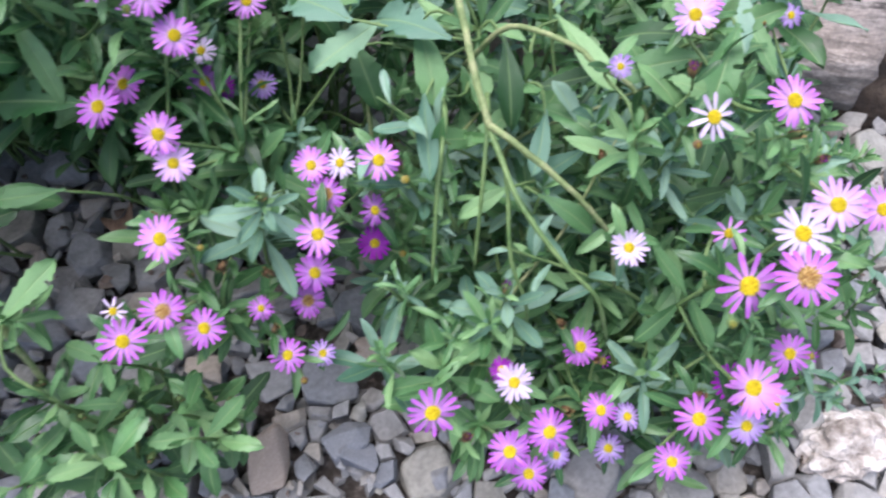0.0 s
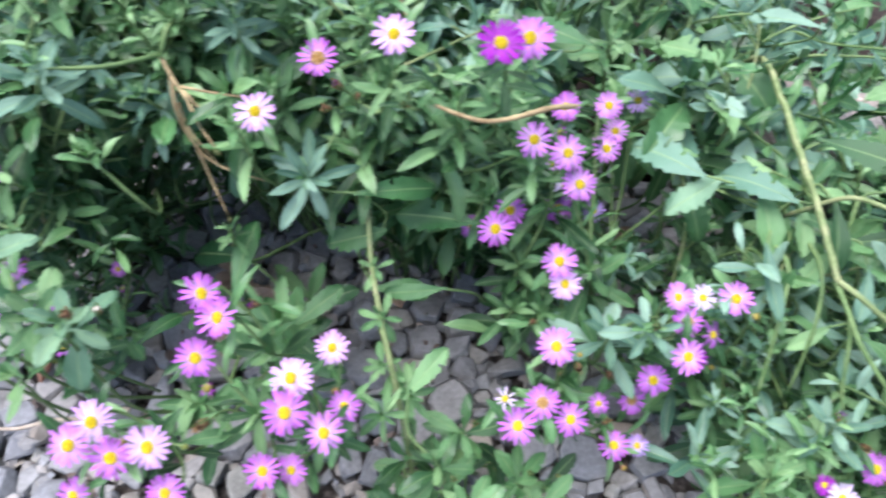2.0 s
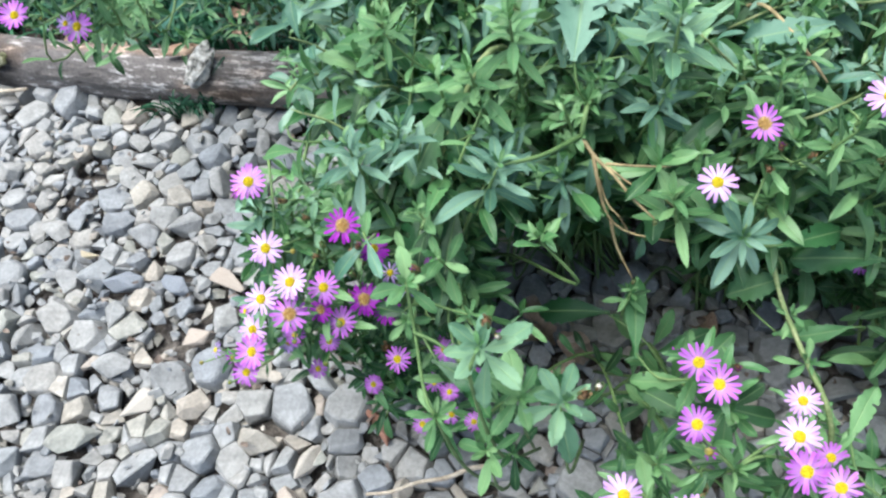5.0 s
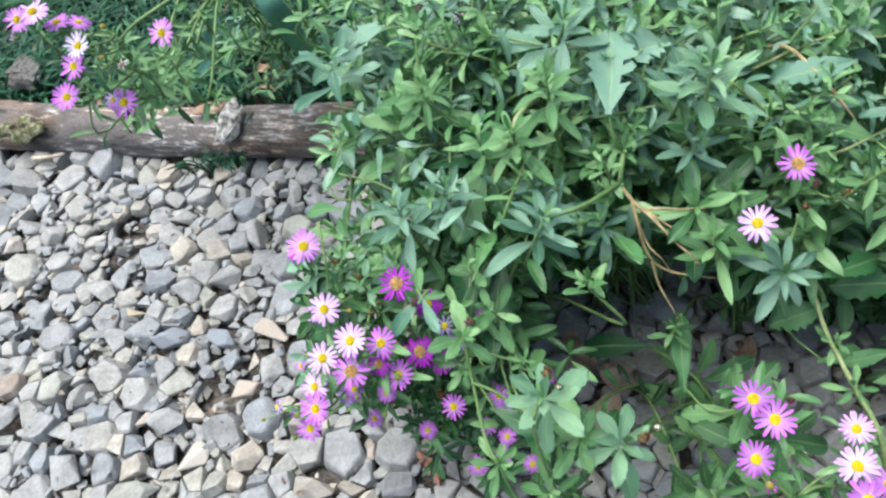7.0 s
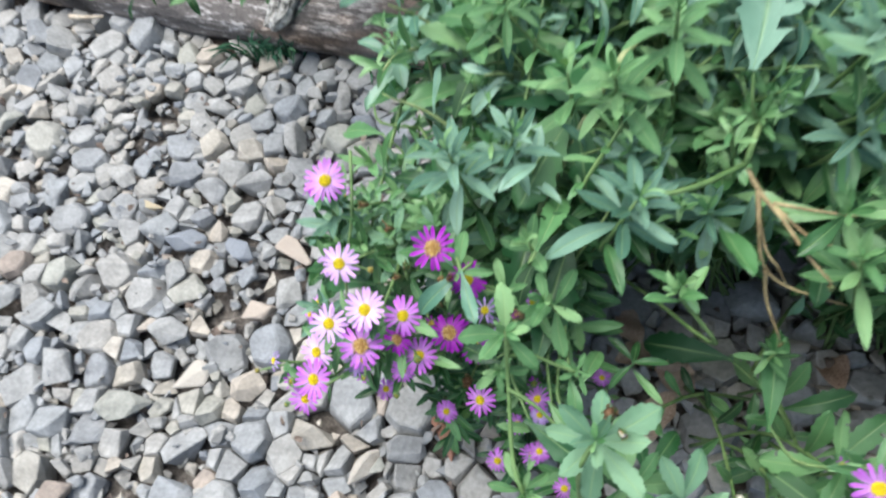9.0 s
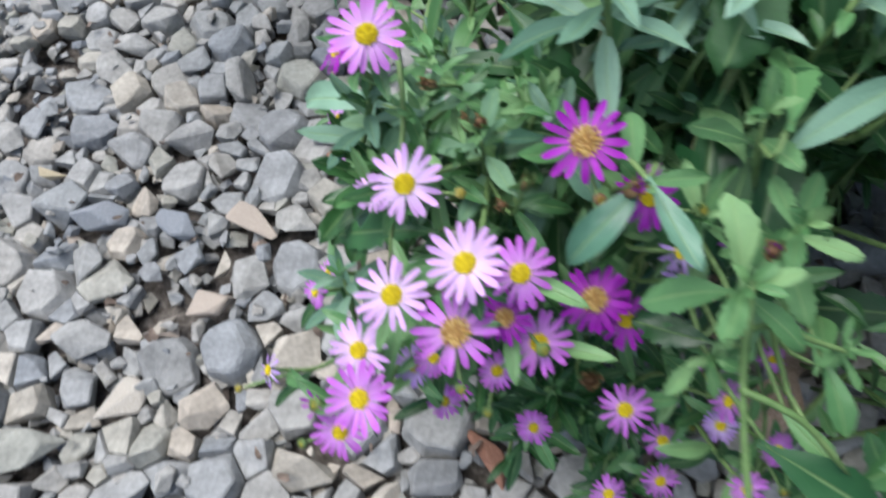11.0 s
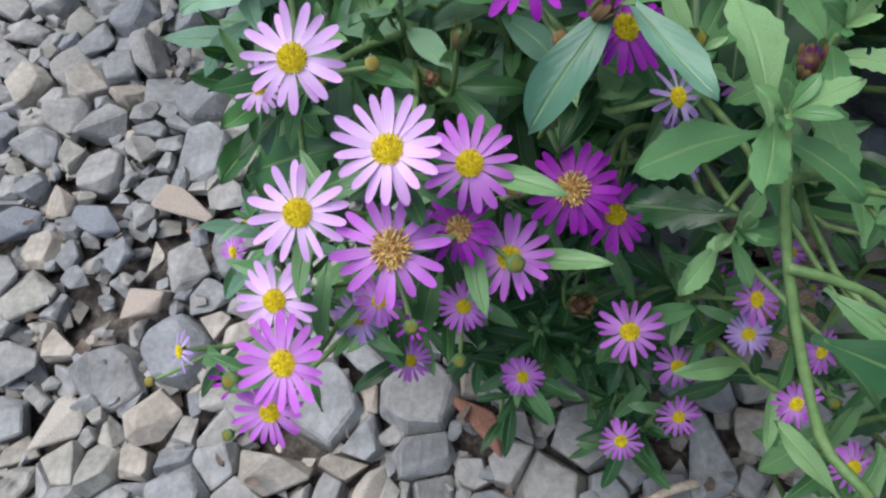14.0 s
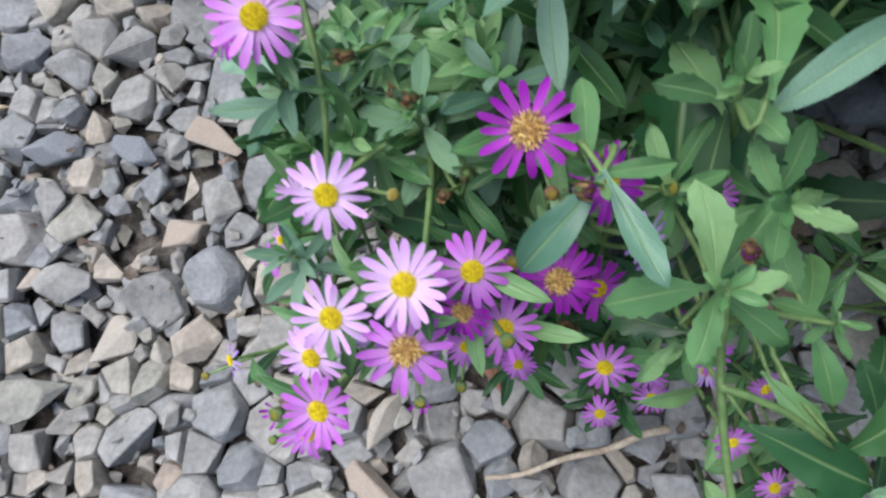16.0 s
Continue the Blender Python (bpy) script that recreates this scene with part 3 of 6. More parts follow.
        if c.random() < 0.35:
            for i in range(7):
                b = 2 * math.pi * (i + c.uniform(-0.3, 0.3)) / 7
                out = Vector((math.cos(b), math.sin(b), 0))
                part("petal", petal_mesh(i % 5, "deep" if tint in ("deep", "mid") else tint), head, frame_of(out * 0.85 + Vector((0, 0, -0.1)), out * 0.75 + Vector((0, 0, 0.8)), -out + Vector((0, 0, 0.7)), c.uniform(0.8, 1.3), 1.6))
        self.stem([fork, fork.lerp(q, 0.55) - n * 0.003, q - n * rad], 0.0008, 0.0006, steps=3, name="bud_stalk")

    def bud(self, x, y, z, wide=0.006, mat=None, tint=None, stemmed=True):
        """A closed or faded head: a cup, a small button and a few short petal tips."""
        p = Vector((x, y, z))
        n = (Vector((0, -0.35, 0.9)) + shaky(self.r, 0.35)).normalized()
        side = n.orthogonal().normalized()
        rot = Matrix((side, n.cross(side), n)).transposed().to_4x4()
        head = part("bud", cup_mesh(mat or bud_brown), self.ob, self.local(Matrix.Translation(p) @ rot @ Matrix.Diagonal((wide * 0.25, wide * 0.25, wide * 0.78, 1))))
        part("disc", disc_mesh(mat is None), head, Matrix.Translation((0, 0, -0.12)) @ Matrix.Diagonal((0.7, 0.7, 0.25, 1)))
        for i in range(11):
            a = 2 * math.pi * (i + self.r.uniform(-0.25, 0.25)) / 11
            out = Vector((math.cos(a), math.sin(a), 0))
            low = -1.0 if i % 2 else -0.8
            part("bract", petal_mesh(i % 5, "bract" if (mat and i % 3) or i % 4 == 0 else "husk"), head, frame_of(out * (0.95 if i % 2 else 1.1) + Vector((0, 0, low)), out * self.r.uniform(0.08, 0.3) + Vector((0, 0, 1)), out + Vector((0, 0, 0.1)), self.r.uniform(1.15, 1.5), 2.2))
        if tint:
            for i in range(9):
                a = 2 * math.pi * i / 9 + self.r.uniform(-0.2, 0.2)
                out = Vector((math.cos(a), math.sin(a), 0))
                part("petal", petal_mesh(i % 5, tint), head, frame_of(out * 0.6 + Vector((0, 0, -0.1)), out * 0.3 + Vector((0, 0, 0.95)), -out + Vector((0, 0, 0.4)), self.r.uniform(0.45, 0.8), 2.0))
        if stemmed:
            line = self.stem(self.fork(p - n * wide * 0.7, n, 0.035), 0.0010, 0.0006)
            self.along(line, 0.35, 0.014, "narrow", 0.02, leaf_green, stop=0.95)

    def big(self, x, y, z, way, size, kind="toothed", mat=None, face=(0, -0.35, 1)):
        """A single large leaf whose middle lies at the place given."""
        d = Vector(way).normalized()
        p = Vector((x, y, z)) - d * size * 0.5
        self.leaf(kind, p, d, Vector(face), size, mat or leaf_green, True)
        near = [q for q in self.branches if q.z < p.z and 0.01 < (q - p).length < 0.10]
        foot = min(near, key=lambda q: (q - p).length) if near else p - d * 0.03 + Vector((0, 0.02, -0.06))
        self.stem([foot, foot.lerp(p, 0.6) - d * 0.008, p + d * 0.004], 0.0011, 0.0008, steps=3, name="leaf_stalk")

    def close(self):
        """Joins the leaves that lie deep in the plant into one mesh for each tone."""
        for mat, items in self.joined.items():
            verts, faces, uvs, base = [], [], [], 0
            for kind, n, m in items:
                v, f, uv = LEAVES[kind][n]
                a = np.array(m)
                verts.append(v @ a[:3, :3].T + a[:3, 3])
                faces += [tuple(i + base for i in q) for q in f]
                uvs.append(uv)
                base += len(v)
            part("foliage", mesh_from("foliage", np.concatenate(verts), faces, np.concatenate(uvs), mat, True), self.ob, kind="stuff")

# ---- ground, bed and gravel ----


def sheet(name, x0, x1, y0, y1, step, height, mat):
    nx, ny = max(1, round((x1 - x0) / step)), max(1, round((y1 - y0) / step))
    verts = [(x0 + (x1 - x0) * i / nx, y0 + (y1 - y0) * j / ny) for j in range(ny + 1) for i in range(nx + 1)]
    verts = [(x, y, height(x, y)) for x, y in verts]
    faces = [(j * (nx + 1) + i, j * (nx + 1) + i + 1, (j + 1) * (nx + 1) + i + 1, (j + 1) * (nx + 1) + i) for j in range(ny) for i in range(nx)]
    return mesh_from(name, verts, faces, None, mat, True)


def log_line(x):
    """How far back the edging logs lie."""
    return 0.655 - 0.125 * (x + 0.75)


tagged(new("ground", sheet("ground", -80, 80, -80, 80, 20, lambda x, y: -0.045, soil_mat)), "dark bare soil reaching away under the gravel and bed", "ground", kind="structure")


def bed_height(x, y):
    back = y - log_line(x)
    n = noise.noise(Vector((x * 9, y * 9, 0.3))) * 0.012 + noise.noise(Vector((x * 34, y * 34, 1.3))) * 0.005
    rim = max(0.0, min(1.0, min(x + 3.4, 2.9 - x, 2.2 - y) / 0.3))
    return -0.05 + max(0.0, min(1.0, (back + 0.03) / 0.06)) * 0.055 * rim + (n + 0.02) * rim


tagged(new("flower_bed", sheet("flower_bed", -3.4, 2.9, 0.15, 2.2, 0.035, bed_height, soil_mat)), "raised bed of dark crumbly soil behind the edging logs", "soil", kind="structure")
tagged(new("path_base", sheet("path_base", -3.05, 2.55, -1.25, 1.0, 0.05, lambda x, y: -0.022 - 0.02 * (y > log_line(x)) + 0.005 * noise.noise(Vector((x * 20, y * 20, 5))), grit_mat)), "dark grit and fines showing between the gravel", "ground", kind="structure")


def worn(points, offset):
    """Verts and faces of a stone: the hull of its corners with its edges worn off."""
    bm = bmesh.new()
    for p in points:
        bm.verts.new(p)
    bmesh.ops.convex_hull(bm, input=bm.verts)
    for v in [v for v in bm.verts if not v.link_faces]:
        bm.verts.remove(v)
    bmesh.ops.dissolve_limit(bm, angle_limit=0.22, verts=bm.verts, edges=bm.edges)
    if offset:
        bmesh.ops.bevel(bm, geom=bm.edges[:], offset=offset, segments=1, affect="EDGES", profile=0.6, clamp_overlap=True)
    bmesh.ops.triangulate(bm, faces=bm.faces)
    bm.verts.index_update()
    out = np.array([v.co[:] for v in bm.verts]), [[v.index for v in f.verts] for f in bm.faces]
    bm.free()
    return out


def stone_shape(seed, offset=0.028):
    """A loose crushed stone, about 1 across: flat broken faces, sharp corners."""
    r = random.Random(seed)
    sy, sz = r.uniform(0.62, 0.92), r.uniform(0.46, 0.64)
    points = []
    for _ in range(r.choice((9, 10, 11, 12, 14))):
        v = Vector((r.gauss(0, 1), r.gauss(0, 1), r.gauss(0, 1))).normalized() * r.uniform(0.42, 0.54)
        points.append((v.x, v.y * sy, v.z * sz))
    return worn(points, offset)


STONE_SHAPES = [stone_shape(100 + s) for s in range(28)]
PLAIN_SHAPES = [stone_shape(300 + s, 0.0) for s in range(10)]

gravel = thing("gravel_path", "loose crushed grey gravel with tan and cream stones", "gravel", kind="structure")
stone_rng = random.Random(21)
cells = {}


def clear(x, y, r, tight):
    i, j = int(x // 0.07), int(y // 0.07)
    for a in range(i - 1, i + 2):
        for b in range(j - 1, j + 2):
            for px, py, pr, _ in cells.get((a, b), ()):
                if (px - x) ** 2 + (py - y) ** 2 < (tight * (r + pr)) ** 2:
                    return False
    return True


def lay(x, y, r, own=None):
    """Keeps a place on the path; own: whether a packed stone fills it."""
    cells.setdefault((int(x // 0.07), int(y // 0.07)), []).append((x, y, r, own))


def hero(x, y, size, mat, label, turn=0.0, shape=0, stretch=1.0):
    """A stone that stands out by its colour."""
    v, f = STONE_SHAPES[shape]
    part("stone", mesh_from("stone", v, f, None, mat), gravel, Matrix.LocRotScale((x, y, 0.004), Euler((0.1, 0.05, radians(turn))), (size * stretch * 1.05, size * 1.05, size)), label)
    lay(x, y, size * 0.46 * stretch**0.5, True)


hero(-0.582, 0.209, 0.029, stone_red, "reddish-brown stone", 112, 3, 1.75)
hero(-0.847, 0.222, 0.042, stone_cream, "cream stone", 30, 5, 1.15)
hero(-0.645, 0.165, 0.034, stone_cream, "cream stone", 70, 9, 1.4)
hero(-0.801, 0.300, 0.036, stone_tan, "tan stone", 10, 8, 1.35)
hero(-0.790, 0.372, 0.034, stone_tan, "tan stone", -40, 11, 1.7)
hero(-0.922, 0.368, 0.042, stone_slate, "slate-blue stone", 0, 12, 1.3)
hero(-0.981, 0.411, 0.026, stone_ochre, "ochre stone", 20, 14, 1.3)
hero(-0.850, 0.368, 0.044, stone_slate, "slate-blue stone", -20, 2, 1.1)
hero(-0.660, 0.372, 0.030, stone_slate, "slate-blue stone", 15, 6, 1.2)
hero(-0.735, 0.440, 0.024, stone_red, "reddish-brown stone", 60, 4, 1.2)
hero(-0.650, 0.125, 0.040, stone_tan, "tan stone", 150, 16, 1.3)
hero(-0.100, 0.040, 0.055, stone_tan, "long tan stone", 70, 18, 1.4)
hero(-0.045, 0.140, 0.044, stone_slate, "slate-blue stone", 20, 20, 1.1)
hero(-0.030, 0.215, 0.036, stone_tan, "tan stone", 20, 22, 1.3)
hero(-0.330, 0.300, 0.026, stone_cream, "pale quartz stone", 10, 23, 1.1)
hero(-0.270, 0.390, 0.030, stone_cream, "pale quartz stone", 10, 13, 1.1)
hero(0.300, 0.210, 0.044, stone_slate, "slate-blue stone", 60, 1, 1.1)
hero(-0.288, 0.348, 0.034, stone_cream, "white quartz stone", 25, 7, 1.1)
hero(-0.041, 0.124, 0.042, stone_slate, "slate-blue stone", 40, 10, 1.1)
hero(-0.031, 0.207, 0.036, stone_tan, "tan stone", 15, 17, 1.4)
hero(-0.104, 0.126, 0.046, stone_tan, "tan stone", 80, 19, 1.3)

NEAR = (-1.62, 0.62, -0.16, 0.80)
for tight, tries, small, large in ((0.86, 3500, 0.0180, 0.0260), (0.78, 14000, 0.0120, 0.0185), (0.76, 40000, 0.0060, 0.0120)):
    for _ in range(tries):
        x, y, r = stone_rng.uniform(NEAR[0], NEAR[1]), stone_rng.uniform(NEAR[2], NEAR[3]), stone_rng.uniform(small, large)
        if y < log_line(x) - 0.012 and clear(x, y, r, tight):
            lay(x, y, r)


def packed(x, y, r, around):
    """The outline that a stone keeps between its neighbours, round its own middle."""
    poly = [(-0.05, -0.05), (0.05, -0.05), (0.05, 0.05), (-0.05, 0.05)]
    for px, py, pr, _ in around:
        dx, dy = px - x, py - y
        if dx == 0 and dy == 0:
            continue
        c = 0.5 * (dx * dx + dy * dy + r * r - pr * pr)
        cut = []
        for (ax, ay), (bx, by) in zip(poly, poly[1:] + poly[:1]):
            da, db = ax * dx + ay * dy - c, bx * dx + by * dy - c
            if da <= 0:
                cut.append((ax, ay))
            if (da < 0) != (db < 0) and da != db:
                k = da / (da - db)
                cut.append((ax + (bx - ax) * k, ay + (by - ay) * k))
        poly = cut
        if len(poly) < 3:
            return []
    return poly


def packed_stone(poly, r):
    """Corners of a stone of that outline: steep worn sides and a tilted, broken top."""
    g = stone_rng
    wide = math.sqrt(sum(ax * by - bx * ay for (ax, ay), (bx, by) in zip(poly, poly[1:] + poly[:1])) / 2)
    thin = [p for p, q in zip(poly, poly[1:] + poly[:1]) if math.dist(p, q) > 0.16 * wide]
    poly = thin if len(thin) > 3 else poly
    high, lean, way = wide * g.uniform(0.14, 0.30), g.uniform(0.0, 0.50), g.uniform(0, 6.28)
    keep = g.uniform(0.96, 1.10)
    out = []
    for x, y in poly:
        k = keep * g.uniform(0.86, 1.06)
        out += [(x * k * 0.90, y * k * 0.90, -0.5 * wide), (x * k, y * k, -0.10 * wide + g.uniform(-0.12, 0.10) * wide)]
        k *= g.uniform(0.62, 0.97)
        out.append((x * k, y * k, high * g.uniform(0.55, 1.0)))
    bend = [math.cos(way) * lean, math.sin(way) * lean]
    return [Vector((x, y, z + (x * bend[0] + y * bend[1]) * (z > 0))) for x, y, z in out], wide


singles, heaps = 0, {}


def heap(mat, v, f):
    verts, faces = heaps.setdefault(mat, ([], []))
    base = sum(len(q) for q in verts)
    verts.append(v)
    faces += [tuple(i + base for i in q) for q in f]


for (i, j), here in list(cells.items()):
    around = [c for a in range(i - 1, i + 2) for b in range(j - 1, j + 2) for c in cells.get((a, b), ())]
    for x, y, r, own in here:
        if own or stone_rng.random() < 0.015:
            continue
        poly = packed(x, y, r, sorted(around, key=lambda c: (c[0] - x) ** 2 + (c[1] - y) ** 2)[:22])
        if len(poly) < 3:
            continue
        z = stone_rng.uniform(-0.004, 0.004) - (0.006 if stone_rng.random() < 0.2 else 0.0)
        tip = 0.20
        if stone_rng.random() < 0.62:
            corners, wide = packed_stone(poly, r)
            v, f = worn(corners, wide * stone_rng.uniform(0.018, 0.040))
            turn = 0.0
        else:
            v, f = stone_rng.choice(STONE_SHAPES)
            v = v * r * 2.6
            tip, turn = 0.35, stone_rng.uniform(0, 6.28)
        m = Matrix.LocRotScale((x, y, z), Euler((stone_rng.uniform(-tip, tip), stone_rng.uniform(-tip, tip), turn)), None)
        if -0.98 < x < -0.58 and 0.12 < y < 0.46 and singles < 285:
            part("stone", mesh_from("stone", v, f, None, stone_mat), gravel, m)
            singles += 1
        else:
            a = np.array(m)
            heap("near", v @ a[:3, :3].T + a[:3, 3], f)
# loose stones and chips that lie on the packed ones
for _ in range(700):
    x, y, size = stone_rng.uniform(NEAR[0], NEAR[1]), stone_rng.uniform(NEAR[2], NEAR[3]), stone_rng.choice((0.008, 0.010, 0.014, 0.018, 0.024))
    if y > log_line(x) - 0.03:
        continue
    v, f = stone_rng.choice(STONE_SHAPES)
    a = np.array(Matrix.LocRotScale((x, y, 0.007), Euler((stone_rng.uniform(-0.4, 0.4), stone_rng.uniform(-0.4, 0.4), stone_rng.uniform(0, 6.28))), (size,) * 3))
    heap("near", v @ a[:3, :3].T + a[:3, 3], f)
# small stones that fill the gaps from below
for _ in range(9000):
    x, y, size = stone_rng.uniform(NEAR[0], NEAR[1]), stone_rng.uniform(NEAR[2], NEAR[3]), stone_rng.uniform(0.014, 0.028)
    if y > log_line(x) - 0.02:
        continue
    v, f = stone_rng.choice(PLAIN_SHAPES)
    a = np.array(Matrix.LocRotScale((x, y, stone_rng.uniform(-0.016, -0.007)), Euler((stone_rng.uniform(-0.6, 0.6), stone_rng.uniform(-0.6, 0.6), stone_rng.uniform(0, 6.28))), (size,) * 3))
    heap("under", v @ a[:3, :3].T + a[:3, 3], f)
# the path beyond
cells.clear()
for tight, tries, small, large in ((0.76, 40000, 0.016, 0.025), (0.66, 110000, 0.009, 0.016)):
    for _ in range(tries):
        x, y, r = stone_rng.uniform(-3.1, 2.6), stone_rng.uniform(-1.3, 1.0), stone_rng.uniform(small, large)
        if y > log_line(x) - 0.02 or (NEAR[0] < x < NEAR[1] and NEAR[2] < y < NEAR[3]) or not clear(x, y, r, tight):
            continue
        lay(x, y, r)
        v, f = stone_rng.choice(PLAIN_SHAPES)
        a = np.array(Matrix.LocRotScale((x, y, stone_rng.uniform(-0.004, 0.004)), Euler((stone_rng.uniform(-0.2, 0.2), stone_rng.uniform(-0.2, 0.2), stone_rng.uniform(0, 6.28))), (r * 2.6, r * 2.6, r * 2.2)))
        heap("beyond", v @ a[:3, :3].T + a[:3, 3], f)
for verts, faces in heaps.values():
    part("loose_gravel", mesh_from("loose_gravel", np.concatenate(verts), faces, None, stone_fill), gravel, kind="stuff")


def rock(name, label, place, size, seed, mat):
    """A lumpy, pitted rock half sunk in the gravel."""
    bm = bmesh.new()
    bmesh.ops.create_icosphere(bm, subdivisions=4, radius=1.0)
    for v in bm.verts:
        q = v.co + Vector((seed, 0, 0))
        k = 1 + 0.38 * noise.noise(q * 1.3) + 0.20 * noise.noise(q * 3.1) - 0.16 * abs(noise.noise(q * 7.0)) + 0.06 * noise.noise(q * 15)
        v.co = Vector((v.co.x * k * size[0], v.co.y * k * size[1], v.co.z * k * size[2]))
    thing(name, label, "rock", pose(*place, 0, 0, 12), mesh_of(name, bm, mat))


rock("rock", "pale pitted rock half sunk in gravel", (0.345, 0.142, 0.006), (0.040, 0.026, 0.022), 3.0, rock_mat)

# ---- edging logs ----


def log_mesh(length, radius, mat, seed, taper=0.0, knot=None, rings=70, sides=40):
    """A weathered log along +X: dents, cracks along its length, ragged ends."""
    verts, faces = [], []
    for i in range(rings + 1):
        t = i / rings
        x = t * length
        for k in range(sides):
            a = 2 * math.pi * k / sides
            n = noise.noise(Vector((x * 7, math.cos(a) * 1.3 + seed, math.sin(a) * 1.3)))
            crack = abs(noise.noise(Vector((x * 3.2, a * 3.1 + seed, 4.0))))
            rr = radius * (1 - taper * t) * (1 + 0.10 * n + 0.05 * noise.noise(Vector((x * 30, a * 3, seed))) - (0.10 * max(0, 1 - crack * 9)))
            if knot:
                kx, ka, kr = knot
                d = math.hypot((x - kx) / 0.028, ((a - ka + math.pi) % (2 * math.pi) - math.pi) / 0.6)
                rr += kr * math.exp(-d * d)
            verts.append((x + (0.012 * noise.noise(Vector((a * 2, seed, 9))) if i in (0, rings) else 0), rr * math.cos(a), rr * math.sin(a) + 0.012 * math.sin(x * 5 + seed)))
    for i in range(rings):
        for k in range(sides):
            k2 = (k + 1) % sides
            faces.append((i * sides + k, (i + 1) * sides + k, (i + 1) * sides + k2, i * sides + k2))
    faces.append(tuple(range(sides)))
    faces.append(tuple(rings * sides + k for k in range(sides))[::-1])
    return mesh_from("log", verts, faces, None, mat, True)


def line_pose(x, z, more=0.0):
    return pose(x, log_line(x) + 0.03 + more, z, 0, 0, -7.1)


log = thing("edging_log", "weathered grey-brown log edging the bed, bark mostly gone", "log", line_pose(-1.62, 0.034), log_mesh(0.98, 0.040, bark, 1.7), group="edging logs")


def chip(parent, x, a, size, mat, label, seed, name="bark_flake", flat=0.3):
    """A crust of bark or lichen on a log."""
    bm = bmesh.new()
    bmesh.ops.create_icosphere(bm, subdivisions=3, radius=1.0)
    for v in bm.verts:
        k = 1 + 0.35 * noise.noise(v.co * 1.7 + Vector((seed, 0, 0))) + 0.18 * noise.noise(v.co * 5 + Vector((seed, 3, 0)))
        v.co = Vector((v.co.x * k * size[0], v.co.y * k * size[1], v.co.z * k * size[2]))
    me = mesh_of(name, bm, mat)
    r = 0.040
    m = Matrix.Translation((x, -r * math.cos(a), r * math.sin(a))) @ Euler((math.pi / 2 - a, 0, 0)).to_matrix().to_4x4() @ Euler((0, 0, flat)).to_matrix().to_4x4()
    part(name, me, parent, m, label)


chip(log, 0.735, 0.95, (0.017, 0.034, 0.011), lichen, "pale lichen-crusted knot", 2.0, "knot", -0.35)
chip(log, 0.700, 1.55, (0.024, 0.010, 0.006), dead_leaf, "loose brown bark flake", 5.0)
for dx, da, w, h, s in ((0.0, 0.0, 0.026, 0.012, 8.0), (0.030, 0.30, 0.018, 0.010, 9.0), (-0.028, 0.25, 0.020, 0.009, 10.0), (-0.050, -0.1, 0.016, 0.007, 12.0), (0.012, 0.6, 0.014, 0.008, 14.0)):
    chip(log, 0.37 + dx, 0.35 + da, (w, h, 0.0035), moss, "yellow-green moss patch", s, "moss_patch", 0.1 * s % 0.6)

pale_log = thing("bleached_log", "pale split log with deep cracks along the grain", "log", line_pose(0.06, 0.045, -0.005), log_mesh(0.385, 0.066, wood_pale, 6.2), group="edging logs")

# ---- asters ----
left = Plant(-0.54, 0.36, "aster plant with purple and pale lilac daisies spilling over gravel", 1)
middle = Plant(-0.37, 0.42, "leafy aster plant with narrow green leaves and few flowers", 2)
front = Plant(-0.34, 0.27, "aster plant trailing low over gravel with pink daisies", 3)
star = Plant(-0.23, 0.38, "aster plant with star-like leaf rosettes and lilac daisies", 4)
centre = Plant(-0.09, 0.38, "aster plant with many pink and white daisies over gravel", 5)
right = Plant(0.07, 0.36, "tangled aster plant with long pale stems and few daisies", 6)
edge = Plant(0.19, 0.26, "aster plant with large purple daisies beside a pale log", 17)
back = Plant(-0.47, 0.60, "tall leafy aster plant without flowers behind the log", 8)
back_mid = Plant(-0.20, 0.62, "leafy aster plant with broad toothed leaves", 9)
back_right = Plant(0.12, 0.60, "leafy aster plant with broad toothed leaves", 10)
far = Plant(-0.80, 0.80, "aster plant leaning over the edging log with purple daisies", 11)
far.arching = True
sprig = Plant(-0.19, 0.15, "low aster sprig with pale toothed leaves on gravel", 12)

# ---- leafy tips that stand out ----
FAR_TIPS = [(-0.832, 0.491, 0.330), (-0.816, 0.480, 0.310), (-0.787, 0.476, 0.340), (-0.830, 0.485, 0.360), (-0.900, 0.494, 0.300)]
SPRIG_TIPS = [(-0.214, 0.128, 0.140), (-0.187, 0.109, 0.140), (-0.136, 0.120, 0.140), (-0.152, 0.092, 0.120), (-0.205, 0.089, 0.120), (-0.177, 0.146, 0.150), (-0.113, 0.126, 0.120)]
S = left.shoot
S(-0.550, 0.279, 0.339, "narrow", 0.0344, 16, leaf_grey)
S(-0.501, 0.243, 0.316, "spoon", 0.026, 8, leaf_green)
S(-0.535, 0.222, 0.308, "oval", 0.024, 6, leaf_fresh, spread=0.006)
S(-0.565, 0.271, 0.282, "narrow", 0.0292, 16)
S(-0.625, 0.262, 0.290, "narrow", 0.0292, 12, leaf_grey)
S(-0.618, 0.270, 0.255, "oval", 0.030, 7, leaf_deep_shade)
S(-0.604, 0.272, 0.283, "oval", 0.032, 10, leaf_pale)
S(-0.584, 0.250, 0.290, "oval", 0.030, 10, leaf_pale)
S(-0.560, 0.262, 0.286, "oval", 0.034, 9, leaf_grey)
S(-0.488, 0.217, 0.300, "toothed", 0.026, 9, leaf_fresh)
